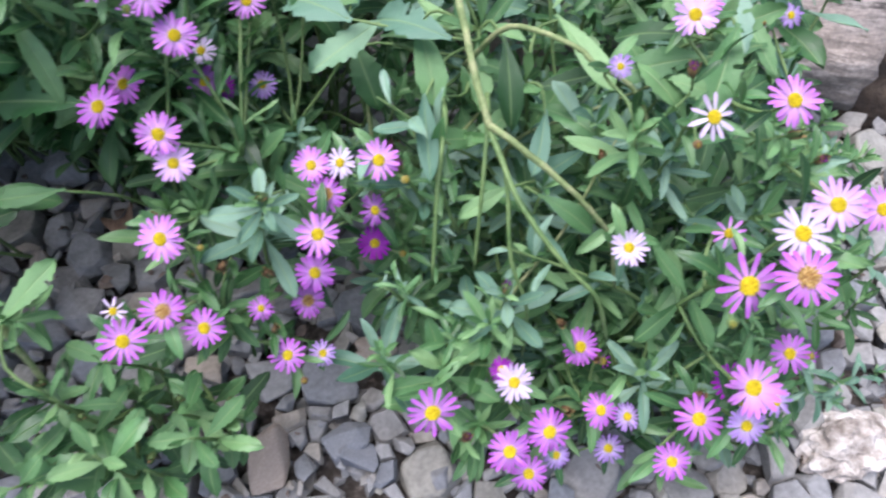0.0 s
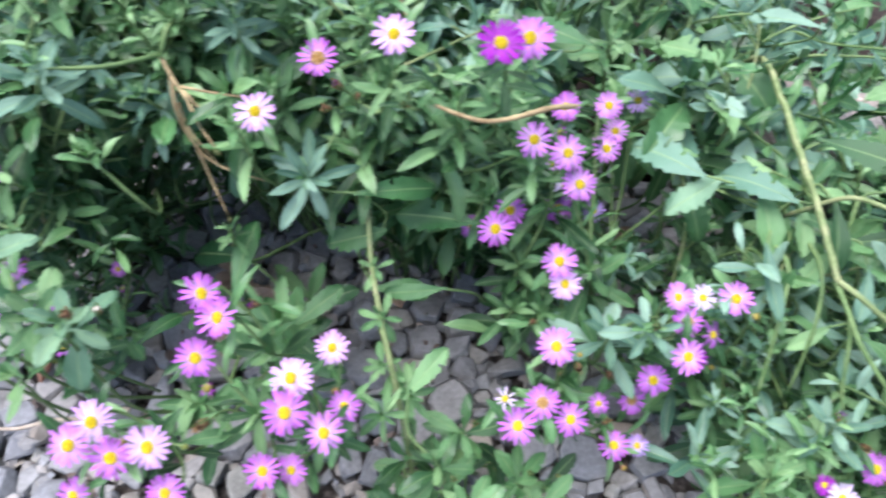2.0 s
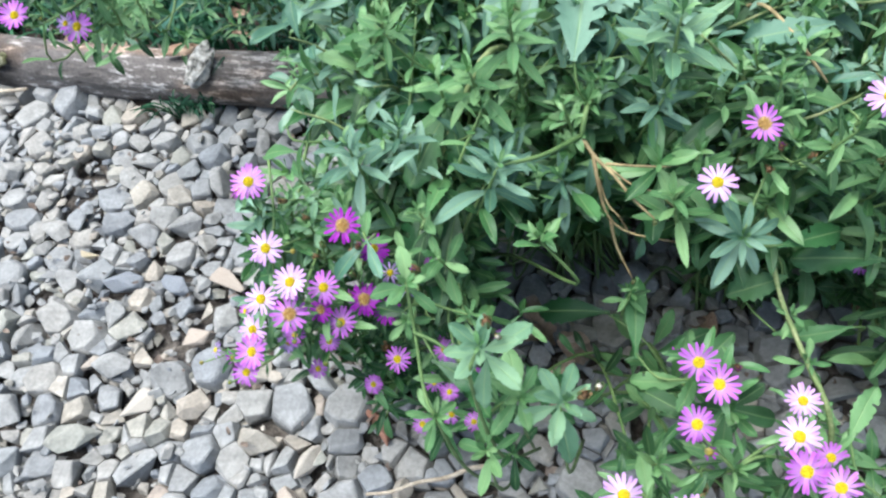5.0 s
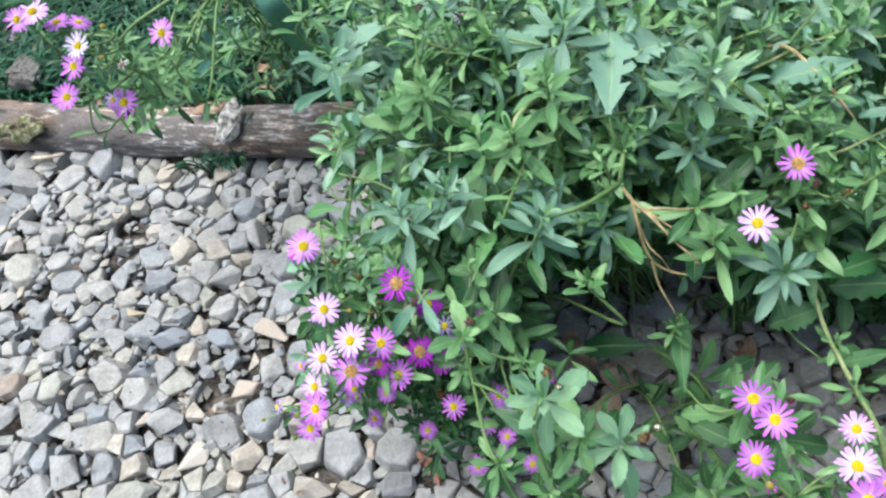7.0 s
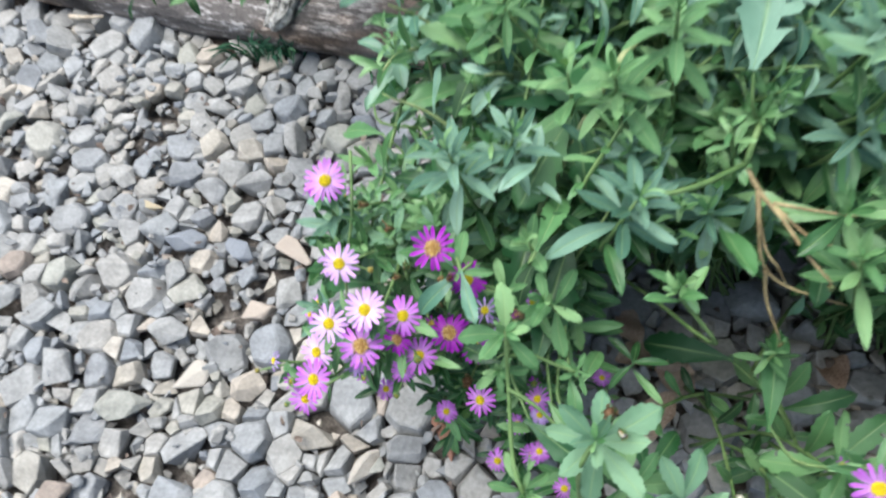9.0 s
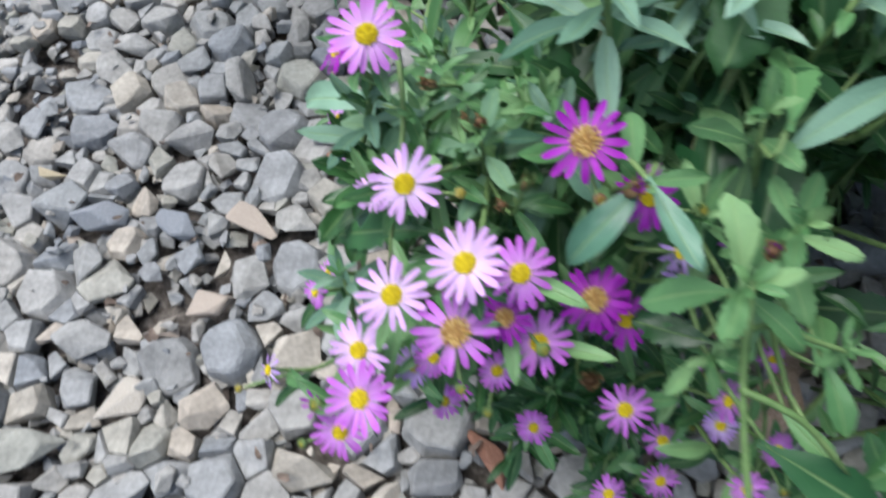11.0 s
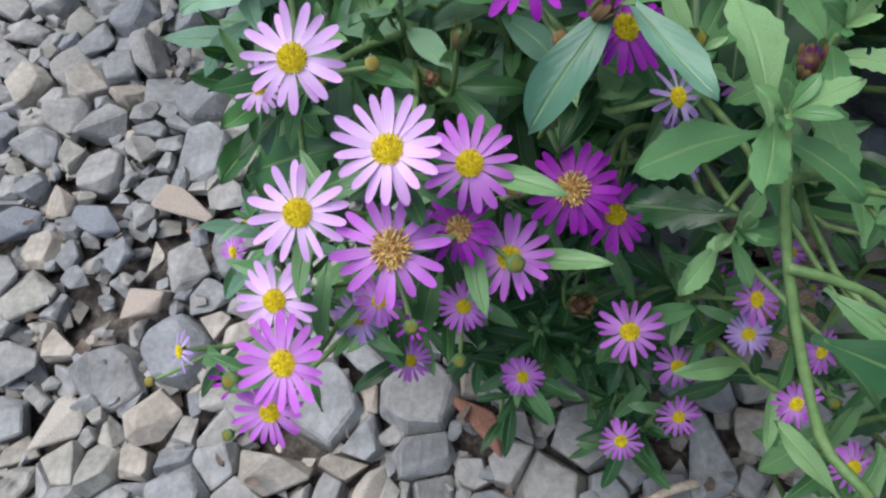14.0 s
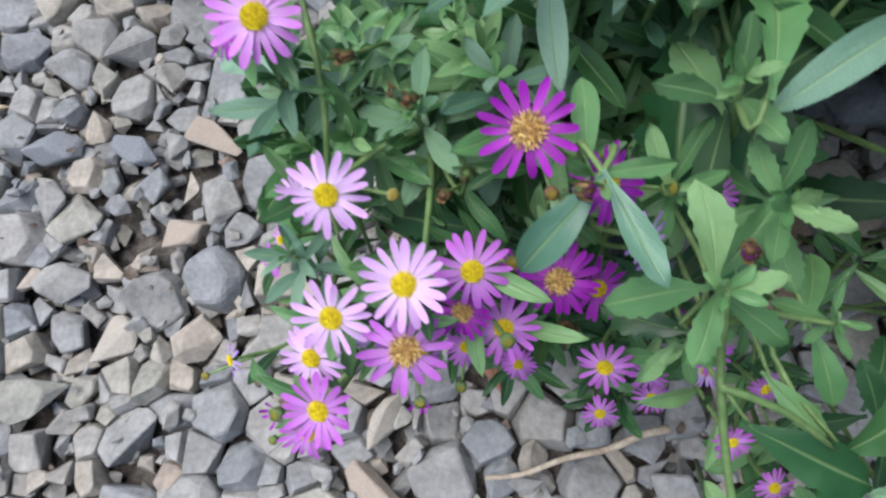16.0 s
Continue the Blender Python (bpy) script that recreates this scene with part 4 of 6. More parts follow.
S(-0.467, 0.194, 0.268, "oval", 0.013, 7, leaf_fresh, spread=0.004, stemmed=False)
S(-0.492, 0.268, 0.286, "toothed", 0.044, 6, leaf_deep_shade)
S(-0.505, 0.196, 0.300, "spoon", 0.030, 7, leaf_fresh, spread=0.007, stemmed=False)
S(-0.508, 0.185, 0.273, "spoon", 0.017, 8, leaf_fresh, spread=0.006, stemmed=False)
S(-0.512, 0.226, 0.286, "oval", 0.024, 8, leaf_fresh, spread=0.008)
S(-0.640, 0.225, 0.225, "narrow", 0.0275, 13, leaf_grey)
S(-0.600, 0.205, 0.215, "narrow", 0.0258, 11)
S(-0.610, 0.330, 0.250, "narrow", 0.0292, 12, leaf_grey)
S(-0.555, 0.330, 0.290, "narrow", 0.031, 13)
S(-0.630, 0.290, 0.230, "narrow", 0.031, 12, leaf_grey)
S(-0.575, 0.215, 0.240, "oval", 0.028, 8)
# Low dark leaves added to darken the ground under the flowers, shade as colour.
S(-0.575, 0.213, 0.120, "narrow", 0.026, 12, leaf_deep_shade)
S(-0.556, 0.201, 0.100, "narrow", 0.026, 12, leaf_deep_shade)
S(-0.531, 0.211, 0.120, "narrow", 0.026, 12, leaf_deep_shade)
S(-0.513, 0.197, 0.100, "narrow", 0.026, 12, leaf_deep_shade)
S(-0.544, 0.220, 0.140, "narrow", 0.026, 12, leaf_deep_shade)
S(-0.497, 0.215, 0.120, "narrow", 0.026, 12, leaf_deep_shade)
S(-0.501, 0.183, 0.090, "narrow", 0.026, 12, leaf_deep_shade)
S(-0.548, 0.212, 0.150, "narrow", 0.025, 11, leaf_deep_shade)
S(-0.512, 0.205, 0.145, "narrow", 0.025, 11, leaf_deep_shade)
S(-0.530, 0.228, 0.170, "oval", 0.028, 10, leaf_deep_shade)
S(-0.575, 0.228, 0.170, "narrow", 0.026, 11, leaf_deep_shade)
S(-0.495, 0.215, 0.180, "oval", 0.026, 9, leaf_deep_shade)
S = front.shoot
S(-0.454, 0.144, 0.322, "spoon", 0.030, 11, leaf_pale, spread=0.016, stemmed=False)
S(-0.406, 0.133, 0.276, "spoon", 0.031, 10, leaf_pale, spread=0.016, stemmed=False)
S(-0.445, 0.160, 0.205, "oval", 0.028, 5, leaf_green)
S(-0.485, 0.129, 0.250, "oval", 0.022, 9, leaf_fresh, spread=0.008, stemmed=False)
S(-0.432, 0.140, 0.262, "spoon", 0.030, 8, leaf_fresh, spread=0.010, stemmed=False)
front.stem([(-0.425, 0.170, 0.080), (-0.430, 0.145, 0.190), (-0.432, 0.140, 0.258)], 0.0013, 0.0010, stem_mat)
# Dark leaves under the rosettes, with the shade there put into their colour.
S(-0.440, 0.135, 0.170, "oval", 0.028, 8, leaf_deep_shade, stemmed=False)
S(-0.420, 0.165, 0.190, "toothed", 0.036, 6, leaf_deep_shade, stemmed=False)
S(-0.445, 0.185, 0.150, "narrow", 0.028, 10, leaf_deep_shade, stemmed=False)
S(-0.454, 0.119, 0.222, "oval", 0.026, 9, leaf_fresh, spread=0.01, stemmed=False)
S(-0.343, 0.123, 0.202, "narrow", 0.0327, 12)
S(-0.300, 0.150, 0.230, "oval", 0.040, 8)
S(-0.300, 0.115, 0.225, "narrow", 0.031, 12)
S(-0.260, 0.115, 0.215, "narrow", 0.031, 12)
S(-0.350, 0.090, 0.225, "oval", 0.034, 9)
S(-0.310, 0.190, 0.200, "toothed", 0.045, 7)
S = middle.shoot
S(-0.448, 0.259, 0.343, "narrow", 0.0378, 16, leaf_grey)
S(-0.392, 0.323, 0.334, "narrow", 0.031, 16)
S(-0.372, 0.343, 0.333, "narrow", 0.0344, 15, leaf_grey)
S(-0.437, 0.359, 0.333, "narrow", 0.0344, 15)
S(-0.468, 0.307, 0.376, "narrow", 0.031, 16, leaf_fresh)
S(-0.515, 0.287, 0.347, "narrow", 0.031, 15, leaf_grey)
S(-0.493, 0.323, 0.360, "oval", 0.034, 12, leaf_fresh)
S(-0.443, 0.327, 0.402, "narrow", 0.0292, 17, leaf_fresh)
S(-0.345, 0.338, 0.390, "narrow", 0.031, 17, leaf_grey)
S(-0.429, 0.378, 0.405, "oval", 0.036, 13, leaf_grey)
S(-0.530, 0.358, 0.377, "narrow", 0.0275, 17, leaf_fresh)
S(-0.553, 0.361, 0.335, "toothed", 0.055, 8)
S(-0.345, 0.310, 0.350, "narrow", 0.0275, 13, leaf_grey)
S(-0.356, 0.346, 0.285, "oval", 0.040, 9)
S(-0.403, 0.385, 0.339, "toothed", 0.055, 8, leaf_grey)
S(-0.494, 0.303, 0.314, "narrow", 0.031, 13)
S(-0.455, 0.296, 0.330, "narrow", 0.031, 13, leaf_grey)
S(-0.397, 0.352, 0.325, "narrow", 0.031, 13)
S(-0.410, 0.285, 0.300, "narrow", 0.0327, 13, leaf_grey)
S(-0.505, 0.431, 0.360, "oval", 0.036, 11)
S = star.shoot
S(-0.293, 0.245, 0.288, "narrow", 0.033, 14, leaf_grey, lean=(0, -0.45), spread=0.008, open_to=1.35)
S(-0.339, 0.260, 0.311, "narrow", 0.0361, 13, leaf_fresh)
S(-0.356, 0.242, 0.226, "narrow", 0.0189, 12)
S(-0.258, 0.304, 0.314, "narrow", 0.031, 15)
S(-0.322, 0.290, 0.318, "narrow", 0.031, 14)
S(-0.271, 0.317, 0.325, "narrow", 0.0292, 14)
S(-0.322, 0.353, 0.324, "narrow", 0.0292, 14)
S(-0.255, 0.365, 0.323, "oval", 0.040, 9, leaf_grey)
S(-0.226, 0.310, 0.310, "narrow", 0.031, 13)
S(-0.269, 0.335, 0.340, "narrow", 0.0292, 14)
S(-0.170, 0.324, 0.256, "narrow", 0.031, 13)
S(-0.205, 0.285, 0.330, "narrow", 0.0258, 13)
S(-0.180, 0.280, 0.370, "narrow", 0.0258, 11)
S(-0.240, 0.275, 0.355, "narrow", 0.0258, 12)
S = centre.shoot
S(-0.085, 0.209, 0.208, "oval", 0.040, 12, leaf_grey)
S(-0.130, 0.234, 0.178, "narrow", 0.0378, 12)
S(-0.102, 0.254, 0.210, "oval", 0.040, 9)
S(-0.150, 0.237, 0.172, "narrow", 0.0378, 11)
S(-0.060, 0.215, 0.190, "narrow", 0.031, 12)
S(-0.209, 0.302, 0.238, "narrow", 0.031, 12)
S(-0.110, 0.175, 0.175, "narrow", 0.031, 12)
S(-0.080, 0.300, 0.180, "narrow", 0.031, 13)
S(-0.130, 0.290, 0.190, "narrow", 0.031, 12)
S(-0.150, 0.260, 0.200, "narrow", 0.031, 12)
S = right.shoot
S(0.036, 0.310, 0.262, "oval", 0.044, 6, leaf_fresh, spread=0.01)
S(0.062, 0.280, 0.252, "toothed", 0.046, 5, leaf_green, spread=0.01)
S(0.049, 0.160, 0.218, "oval", 0.030, 10, leaf_grey)
S(0.042, 0.150, 0.205, "narrow", 0.0292, 13, leaf_fresh)
S(0.003, 0.191, 0.153, "narrow", 0.0258, 15)
S(0.070, 0.196, 0.196, "narrow", 0.0292, 13, leaf_green)
S(0.107, 0.187, 0.182, "narrow", 0.0292, 14)
S(0.072, 0.224, 0.225, "oval", 0.036, 9, leaf_grey)
S(0.020, 0.133, 0.184, "oval", 0.042, 9, leaf_fresh)
S(0.119, 0.223, 0.232, "narrow", 0.0292, 14, leaf_green)
S(0.100, 0.254, 0.245, "oval", 0.045, 8, leaf_grey)
S(0.107, 0.217, 0.285, "narrow", 0.0292, 13, leaf_fresh)
S(0.154, 0.168, 0.108, "narrow", 0.0292, 13)
S(0.060, 0.130, 0.150, "narrow", 0.0292, 13)
S(0.110, 0.130, 0.130, "narrow", 0.0292, 13)
S(0.040, 0.110, 0.160, "narrow", 0.0292, 12)
S = edge.shoot
S(0.132, 0.220, 0.270, "narrow", 0.0275, 14, leaf_grey)
S(0.150, 0.160, 0.235, "oval", 0.036, 10)
S(0.180, 0.200, 0.240, "narrow", 0.0292, 14, leaf_grey)
S(0.200, 0.230, 0.250, "narrow", 0.0292, 14)
S(0.165, 0.250, 0.275, "toothed", 0.050, 7)
S(0.210, 0.270, 0.235, "narrow", 0.0292, 14)
S(0.200, 0.150, 0.160, "narrow", 0.0292, 13)
S(0.165, 0.120, 0.165, "narrow", 0.0292, 13)
S(0.240, 0.210, 0.200, "oval", 0.036, 9)
S(0.170, 0.310, 0.265, "toothed", 0.055, 7)
S(0.285, 0.298, 0.175, "narrow", 0.026, 13, leaf_grey)
S(0.325, 0.330, 0.130, "narrow", 0.024, 13, leaf_fresh)
S(0.254, 0.276, 0.200, "narrow", 0.028, 13)
S(0.277, 0.218, 0.170, "oval", 0.030, 9)
S(0.219, 0.234, 0.220, "oval", 0.034, 9, leaf_grey)
S(0.195, 0.236, 0.222, "oval", 0.036, 8)
S(0.310, 0.350, 0.150, "narrow", 0.026, 13)
S(0.300, 0.260, 0.120, "narrow", 0.028, 12)
S(0.330, 0.290, 0.100, "oval", 0.028, 9)
S(0.355, 0.340, 0.120, "narrow", 0.028, 13, leaf_fresh)
S(0.375, 0.315, 0.100, "narrow", 0.026, 13)
S(0.345, 0.255, 0.120, "oval", 0.030, 9, leaf_grey)
S(0.330, 0.225, 0.100, "narrow", 0.028, 12)
S = sprig.shoot
for x, y, z in SPRIG_TIPS:
    S(x, y, z, "toothed", 0.034, 5, leaf_green)
    sprig.bud(x + 0.008, y + 0.004, z + 0.012, 0.007, bract_mat, stemmed=False)
S(-0.121, 0.102, 0.150, "toothed", 0.034, 6, leaf_green)
S(-0.168, 0.092, 0.155, "spoon", 0.033, 6, leaf_fresh)
S(-0.193, 0.119, 0.170, "toothed", 0.030, 6, leaf_green)
S(-0.210, 0.075, 0.145, "spoon", 0.033, 6, leaf_green)
S = far.shoot
S(-0.880, 0.540, 0.300, "narrow", 0.0224, 11, leaf_fresh)
for x, y, z in FAR_TIPS:
    S(x, y, z, "narrow", 0.026, 11, leaf_fresh)
far_rng = random.Random(77)
for _ in range(11):
    S(far_rng.uniform(-0.97, -0.875), far_rng.uniform(0.54, 0.64), far_rng.uniform(0.20, 0.27), far_rng.choice(("oval", "narrow", "toothed")), 0.030, 8, far_rng.choice((leaf_green, leaf_grey, leaf_fresh)), stemmed=far_rng.random() < 0.3)
S = back.shoot
S(-0.571, 0.532, 0.299, "toothed", 0.060, 9, leaf_grey)
S(-0.601, 0.549, 0.284, "toothed", 0.055, 9, leaf_grey)
S(-0.639, 0.549, 0.252, "narrow", 0.0258, 15, leaf_fresh)
S(-0.609, 0.417, 0.275, "toothed", 0.055, 8)
S(-0.501, 0.436, 0.306, "narrow", 0.031, 13)
S(-0.596, 0.479, 0.293, "oval", 0.050, 8, leaf_grey)
S(-0.379, 0.411, 0.332, "oval", 0.050, 8, leaf_grey)
S(-0.450, 0.480, 0.370, "oval", 0.040, 11, leaf_grey)
S(-0.400, 0.500, 0.380, "oval", 0.040, 11, leaf_fresh)
S(-0.520, 0.560, 0.330, "oval", 0.045, 10, leaf_grey)
S = back_mid.shoot
S(-0.317, 0.474, 0.336, "oval", 0.055, 8, leaf_grey)
S(-0.288, 0.464, 0.319, "broad", 0.075, 5, leaf_grey)
S(-0.284, 0.441, 0.327, "oval", 0.050, 8, leaf_grey)
S(-0.260, 0.404, 0.307, "toothed", 0.060, 7)
S(-0.330, 0.540, 0.340, "broad", 0.070, 6, leaf_grey)
S(-0.046, 0.382, 0.276, "toothed", 0.065, 7, leaf_grey)
S(0.014, 0.378, 0.244, "toothed", 0.065, 6, leaf_grey)
S(-0.150, 0.420, 0.280, "toothed", 0.060, 7)

S = star.shoot
S(-0.266, 0.291, 0.262, "narrow", 0.022, 11, leaf_fresh)
S(-0.250, 0.225, 0.226, "oval", 0.016, 7, leaf_fresh, spread=0.006, stemmed=False)
S(-0.240, 0.195, 0.212, "oval", 0.018, 8, leaf_fresh, spread=0.006, stemmed=False)
S(-0.236, 0.168, 0.196, "oval", 0.018, 8, leaf_fresh, spread=0.006, stemmed=False)
S(-0.222, 0.175, 0.160, "narrow", 0.022, 9, leaf_fresh, spread=0.008, stemmed=False)
S(-0.215, 0.155, 0.185, "narrow", 0.024, 10, leaf_fresh, spread=0.01, stemmed=False)
S(-0.230, 0.135, 0.195, "narrow", 0.024, 10, leaf_fresh, spread=0.01, stemmed=False)

# ---- flowers and buds ----
# flowers of the left plant
F = left.flower
F(-0.620, 0.262, 0.321, "pink", 0.027)
F(-0.632, 0.264, 0.311, "deep", 0.016, face=(-0.7, 0.0))
F(-0.551, 0.234, 0.310, "deep", 0.028, True)
F(-0.567, 0.206, 0.277, "mid", 0.025)
F(-0.583, 0.198, 0.296, "pale", 0.026, face=(0, -0.4))
F(-0.604, 0.221, 0.301, "pale", 0.025)
F(-0.617, 0.226, 0.287, "pale", 0.014)
F(-0.605, 0.191, 0.285, "pale", 0.025)
F(-0.585, 0.183, 0.280, "mid", 0.027, True)
F(-0.559, 0.194, 0.250, "mid", 0.024)
F(-0.542, 0.207, 0.261, "deep", 0.026, True)
F(-0.529, 0.208, 0.244, "deep", 0.022)
F(-0.619, 0.183, 0.256, "pale", 0.023)
F(-0.616, 0.167, 0.254, "mid", 0.026)
F(-0.571, 0.197, 0.262, "deep", 0.020, True)
F(-0.605, 0.191, 0.222, "blue", 0.018)
F(-0.573, 0.191, 0.226, "mid", 0.017)
F(-0.596, 0.190, 0.236, "mid", 0.016)
F(-0.625, 0.160, 0.235, "mid", 0.021)
F(-0.658, 0.229, 0.198, "mid", 0.016, face=(-0.5, -0.4))
F(-0.652, 0.236, 0.205, "pink", 0.014, face=(-0.5, -0.4))
F(-0.664, 0.186, 0.214, "blue", 0.016, face=(-0.9, -0.4), petals=9)
F(-0.556, 0.193, 0.146, "mid", 0.018)
F(-0.597, 0.194, 0.170, "mid", 0.017)
F(-0.524, 0.186, 0.211, "mid", 0.022)
F(-0.502, 0.187, 0.170, "mid", 0.018)
F(-0.493, 0.181, 0.119, "mid", 0.019)
F(-0.517, 0.173, 0.115, "mid", 0.020)
F(-0.489, 0.190, 0.221, "mid", 0.018, face=(0.5, -0.5))
F(-0.487, 0.186, 0.203, "blue", 0.015)
F(-0.466, 0.180, 0.200, "mid", 0.015, face=(0.5, -0.5))
F(-0.513, 0.216, 0.262, "blue", 0.019, face=(0.9, -0.3), petals=10)
F(-0.520, 0.212, 0.288, "blue", 0.017, face=(0.6, -0.4), petals=11)
F(-0.531, 0.224, 0.298, "deep", 0.023, face=(0.3, -0.3))
F(-0.675, 0.346, 0.177, "pink", 0.017)
F(-0.660, 0.308, 0.195, "pink", 0.016, face=(-0.6, -0.2))
F(-0.483, 0.161, 0.215, "mid", 0.015)
F(-0.497, 0.230, 0.270, "mid", 0.014)
F(-0.558, 0.196, 0.139, "mid", 0.016)
B = left.bud
B(-0.584, 0.250, 0.297, 0.007)
B(-0.590, 0.256, 0.290, 0.006)
B(-0.567, 0.228, 0.297, 0.007, bract_mat)
B(-0.575, 0.226, 0.285, 0.006)
B(-0.541, 0.224, 0.285, 0.008, None, "deep")
B(-0.548, 0.215, 0.282, 0.007, bract_mat)
B(-0.536, 0.200, 0.200, 0.013, None, "husk")
B(-0.603, 0.262, 0.300, 0.007)

# flowers of the plant that trails over the gravel
F = front.flower
F(-0.330, 0.156, 0.288, "mid", 0.026)
F(-0.319, 0.145, 0.283, "mid", 0.026)
F(-0.330, 0.127, 0.266, "mid", 0.025)
F(-0.261, 0.154, 0.244, "pale", 0.023)
F(-0.275, 0.123, 0.266, "pale", 0.026)
F(-0.274, 0.104, 0.264, "mid", 0.027)
F(-0.248, 0.123, 0.234, "mid", 0.021)
F(-0.253, 0.100, 0.252, "pink", 0.025)
F(-0.373, 0.085, 0.263, "pale", 0.026)
F(-0.383, 0.073, 0.257, "pink", 0.025)
F(-0.361, 0.071, 0.252, "mid", 0.026)
F(-0.339, 0.076, 0.264, "pale", 0.026)
F(-0.292, 0.087, 0.206, "mid", 0.024)
F(-0.277, 0.092, 0.198, "mid", 0.021)
F(-0.331, 0.060, 0.240, "mid", 0.023)
F(-0.378, 0.052, 0.240, "mid", 0.022)
F(-0.452, 0.230, 0.167, "mid", 0.014)
F(-0.466, 0.146, 0.200, "mid", 0.015)
front.bud(-0.305, 0.160, 0.275, 0.008, None, "deep")
front.bud(-0.325, 0.098, 0.240, 0.010)

# flowers of the star plant
F = star.flower
F(-0.318, 0.251, 0.335, "pale", 0.026)
F(-0.289, 0.288, 0.346, "mid", 0.026, True)
F(-0.239, 0.267, 0.387, "pale", 0.025)
F(-0.184, 0.256, 0.398, "deep", 0.026)
F(-0.170, 0.261, 0.399, "mid", 0.025)
star.bud(-0.277, 0.280, 0.335, 0.008, None, "deep")
star.bud(-0.283, 0.270, 0.325, 0.008)
star.bud(-0.232, 0.255, 0.350, 0.007, bract_mat)
star.bud(-0.262, 0.270, 0.338, 0.006)

# flowers of the centre plant
F = centre.flower
F(-0.071, 0.152, 0.150, "mid", 0.023)
F(-0.052, 0.158, 0.139, "blue", 0.018)
F(-0.109, 0.150, 0.192, "mid", 0.024)
F(-0.129, 0.155, 0.201, "mid", 0.025, True)
F(-0.144, 0.136, 0.205, "mid", 0.026)
F(-0.153, 0.153, 0.204, "white", 0.016, petals=8)
F(-0.126, 0.180, 0.233, "pink", 0.026)
F(-0.086, 0.173, 0.169, "mid", 0.016)
F(-0.061, 0.183, 0.160, "mid", 0.022, True)
F(-0.054, 0.186, 0.190, "mid", 0.024)
F(-0.047, 0.181, 0.240, "pink", 0.024)
F(-0.045, 0.206, 0.239, "mid", 0.021, True)
F(-0.053, 0.218, 0.247, "pink", 0.021)
F(-0.038, 0.219, 0.249, "white", 0.018)
F(-0.018, 0.220, 0.251, "pink", 0.024)
F(-0.022, 0.211, 0.182, "deep", 0.022)
F(-0.021, 0.212, 0.216, "mid", 0.020, face=(0.4, -0.2))
F(-0.130, 0.228, 0.256, "pink", 0.025)
F(-0.124, 0.219, 0.244, "pale", 0.022)
F(-0.163, 0.275, 0.241, "mid", 0.024)
F(-0.172, 0.257, 0.242, "mid", 0.027)
F(-0.188, 0.279, 0.211, "mid", 0.020)
F(-0.127, 0.298, 0.221, "mid", 0.024)
F(-0.121, 0.305, 0.208, "deep", 0.020)
F(-0.098, 0.314, 0.203, "blue", 0.020)
F(-0.126, 0.305, 0.239, "white", 0.019)
F(-0.123, 0.271, 0.282, "pink", 0.024)
F(-0.134, 0.280, 0.300, "pink", 0.024)
F(-0.156, 0.282, 0.306, "pink", 0.025)
F(-0.100, 0.329, 0.256, "pink", 0.023)
F(-0.104, 0.346, 0.281, "pink", 0.022)
F(-0.137, 0.318, 0.302, "mid", 0.021)
F(-0.078, 0.375, 0.262, "blue", 0.021)
F(-0.094, 0.346, 0.257, "pink", 0.021)
B = centre.bud
B(-0.118, 0.176, 0.205, 0.007, bract_mat)
B(-0.105, 0.185, 0.195, 0.009)
B(-0.082, 0.188, 0.185, 0.009)
B(-0.085, 0.210, 0.215, 0.008, bract_mat)
B(-0.078, 0.165, 0.160, 0.007)
B(-0.008, 0.222, 0.245, 0.009, None, "deep")
B(-0.140, 0.205, 0.215, 0.007)
B(-0.072, 0.187, 0.262, 0.008, bract_mat)
centre.shoot(-0.072, 0.187, 0.256, "oval", 0.027, 9, leaf_grey, spread=0.008, stemmed=False)

# flowers of the right plants
F = right.flower
F(0.012, 0.100, 0.212, "mid", 0.028)
F(0.054, 0.120, 0.200, "white", 0.022)
F(0.049, 0.130, 0.192, "deep", 0.015)
F(0.099, 0.154, 0.167, "mid", 0.025)
F(0.100, 0.162, 0.267, "white", 0.019)
F(0.095, 0.237, 0.306, "blue", 0.013)
F(0.074, 0.100, 0.182, "mid", 0.026)
F(0.053, 0.090, 0.180, "mid", 0.025)
F(0.066, 0.084, 0.158, "mid", 0.022)
F(0.106, 0.116, 0.169, "mid", 0.022)
F(0.125, 0.117, 0.155, "blue", 0.018)
F(0.122, 0.108, 0.120, "blue", 0.020)
F(0.085, 0.098, 0.142, "blue", 0.017)
B = right.bud
B(0.128, 0.234, 0.310, 0.009, None, "deep")
B(0.049, 0.163, 0.223, 0.010, bract_mat, "deep")
B(0.085, 0.160, 0.185, 0.008)
B(0.110, 0.150, 0.160, 0.008)
B(0.030, 0.094, 0.192, 0.009, None, "deep")
B(0.090, 0.118, 0.160, 0.008)
B(0.098, 0.225, 0.255, 0.007)
F = edge.flower
F(0.146, 0.102, 0.202, "mid", 0.026)
F(0.140, 0.088, 0.172, "mid", 0.022)
F(0.157, 0.105, 0.241, "pink", 0.029)
F(0.163, 0.095, 0.215, "blue", 0.020)
F(0.215, 0.147, 0.180, "mid", 0.025)
F(0.208, 0.124, 0.166, "blue", 0.022)
F(0.175, 0.128, 0.185, "deep", 0.022)
F(0.141, 0.133, 0.287, "mid", 0.031, petals=13)
F(0.157, 0.129, 0.303, "mid", 0.027, True)
F(0.161, 0.150, 0.302, "white", 0.026)
F(0.154, 0.177, 0.258, "pink", 0.018, petals=9)
F(0.188, 0.172, 0.292, "pale", 0.027)
F(0.214, 0.175, 0.285, "pink", 0.023)
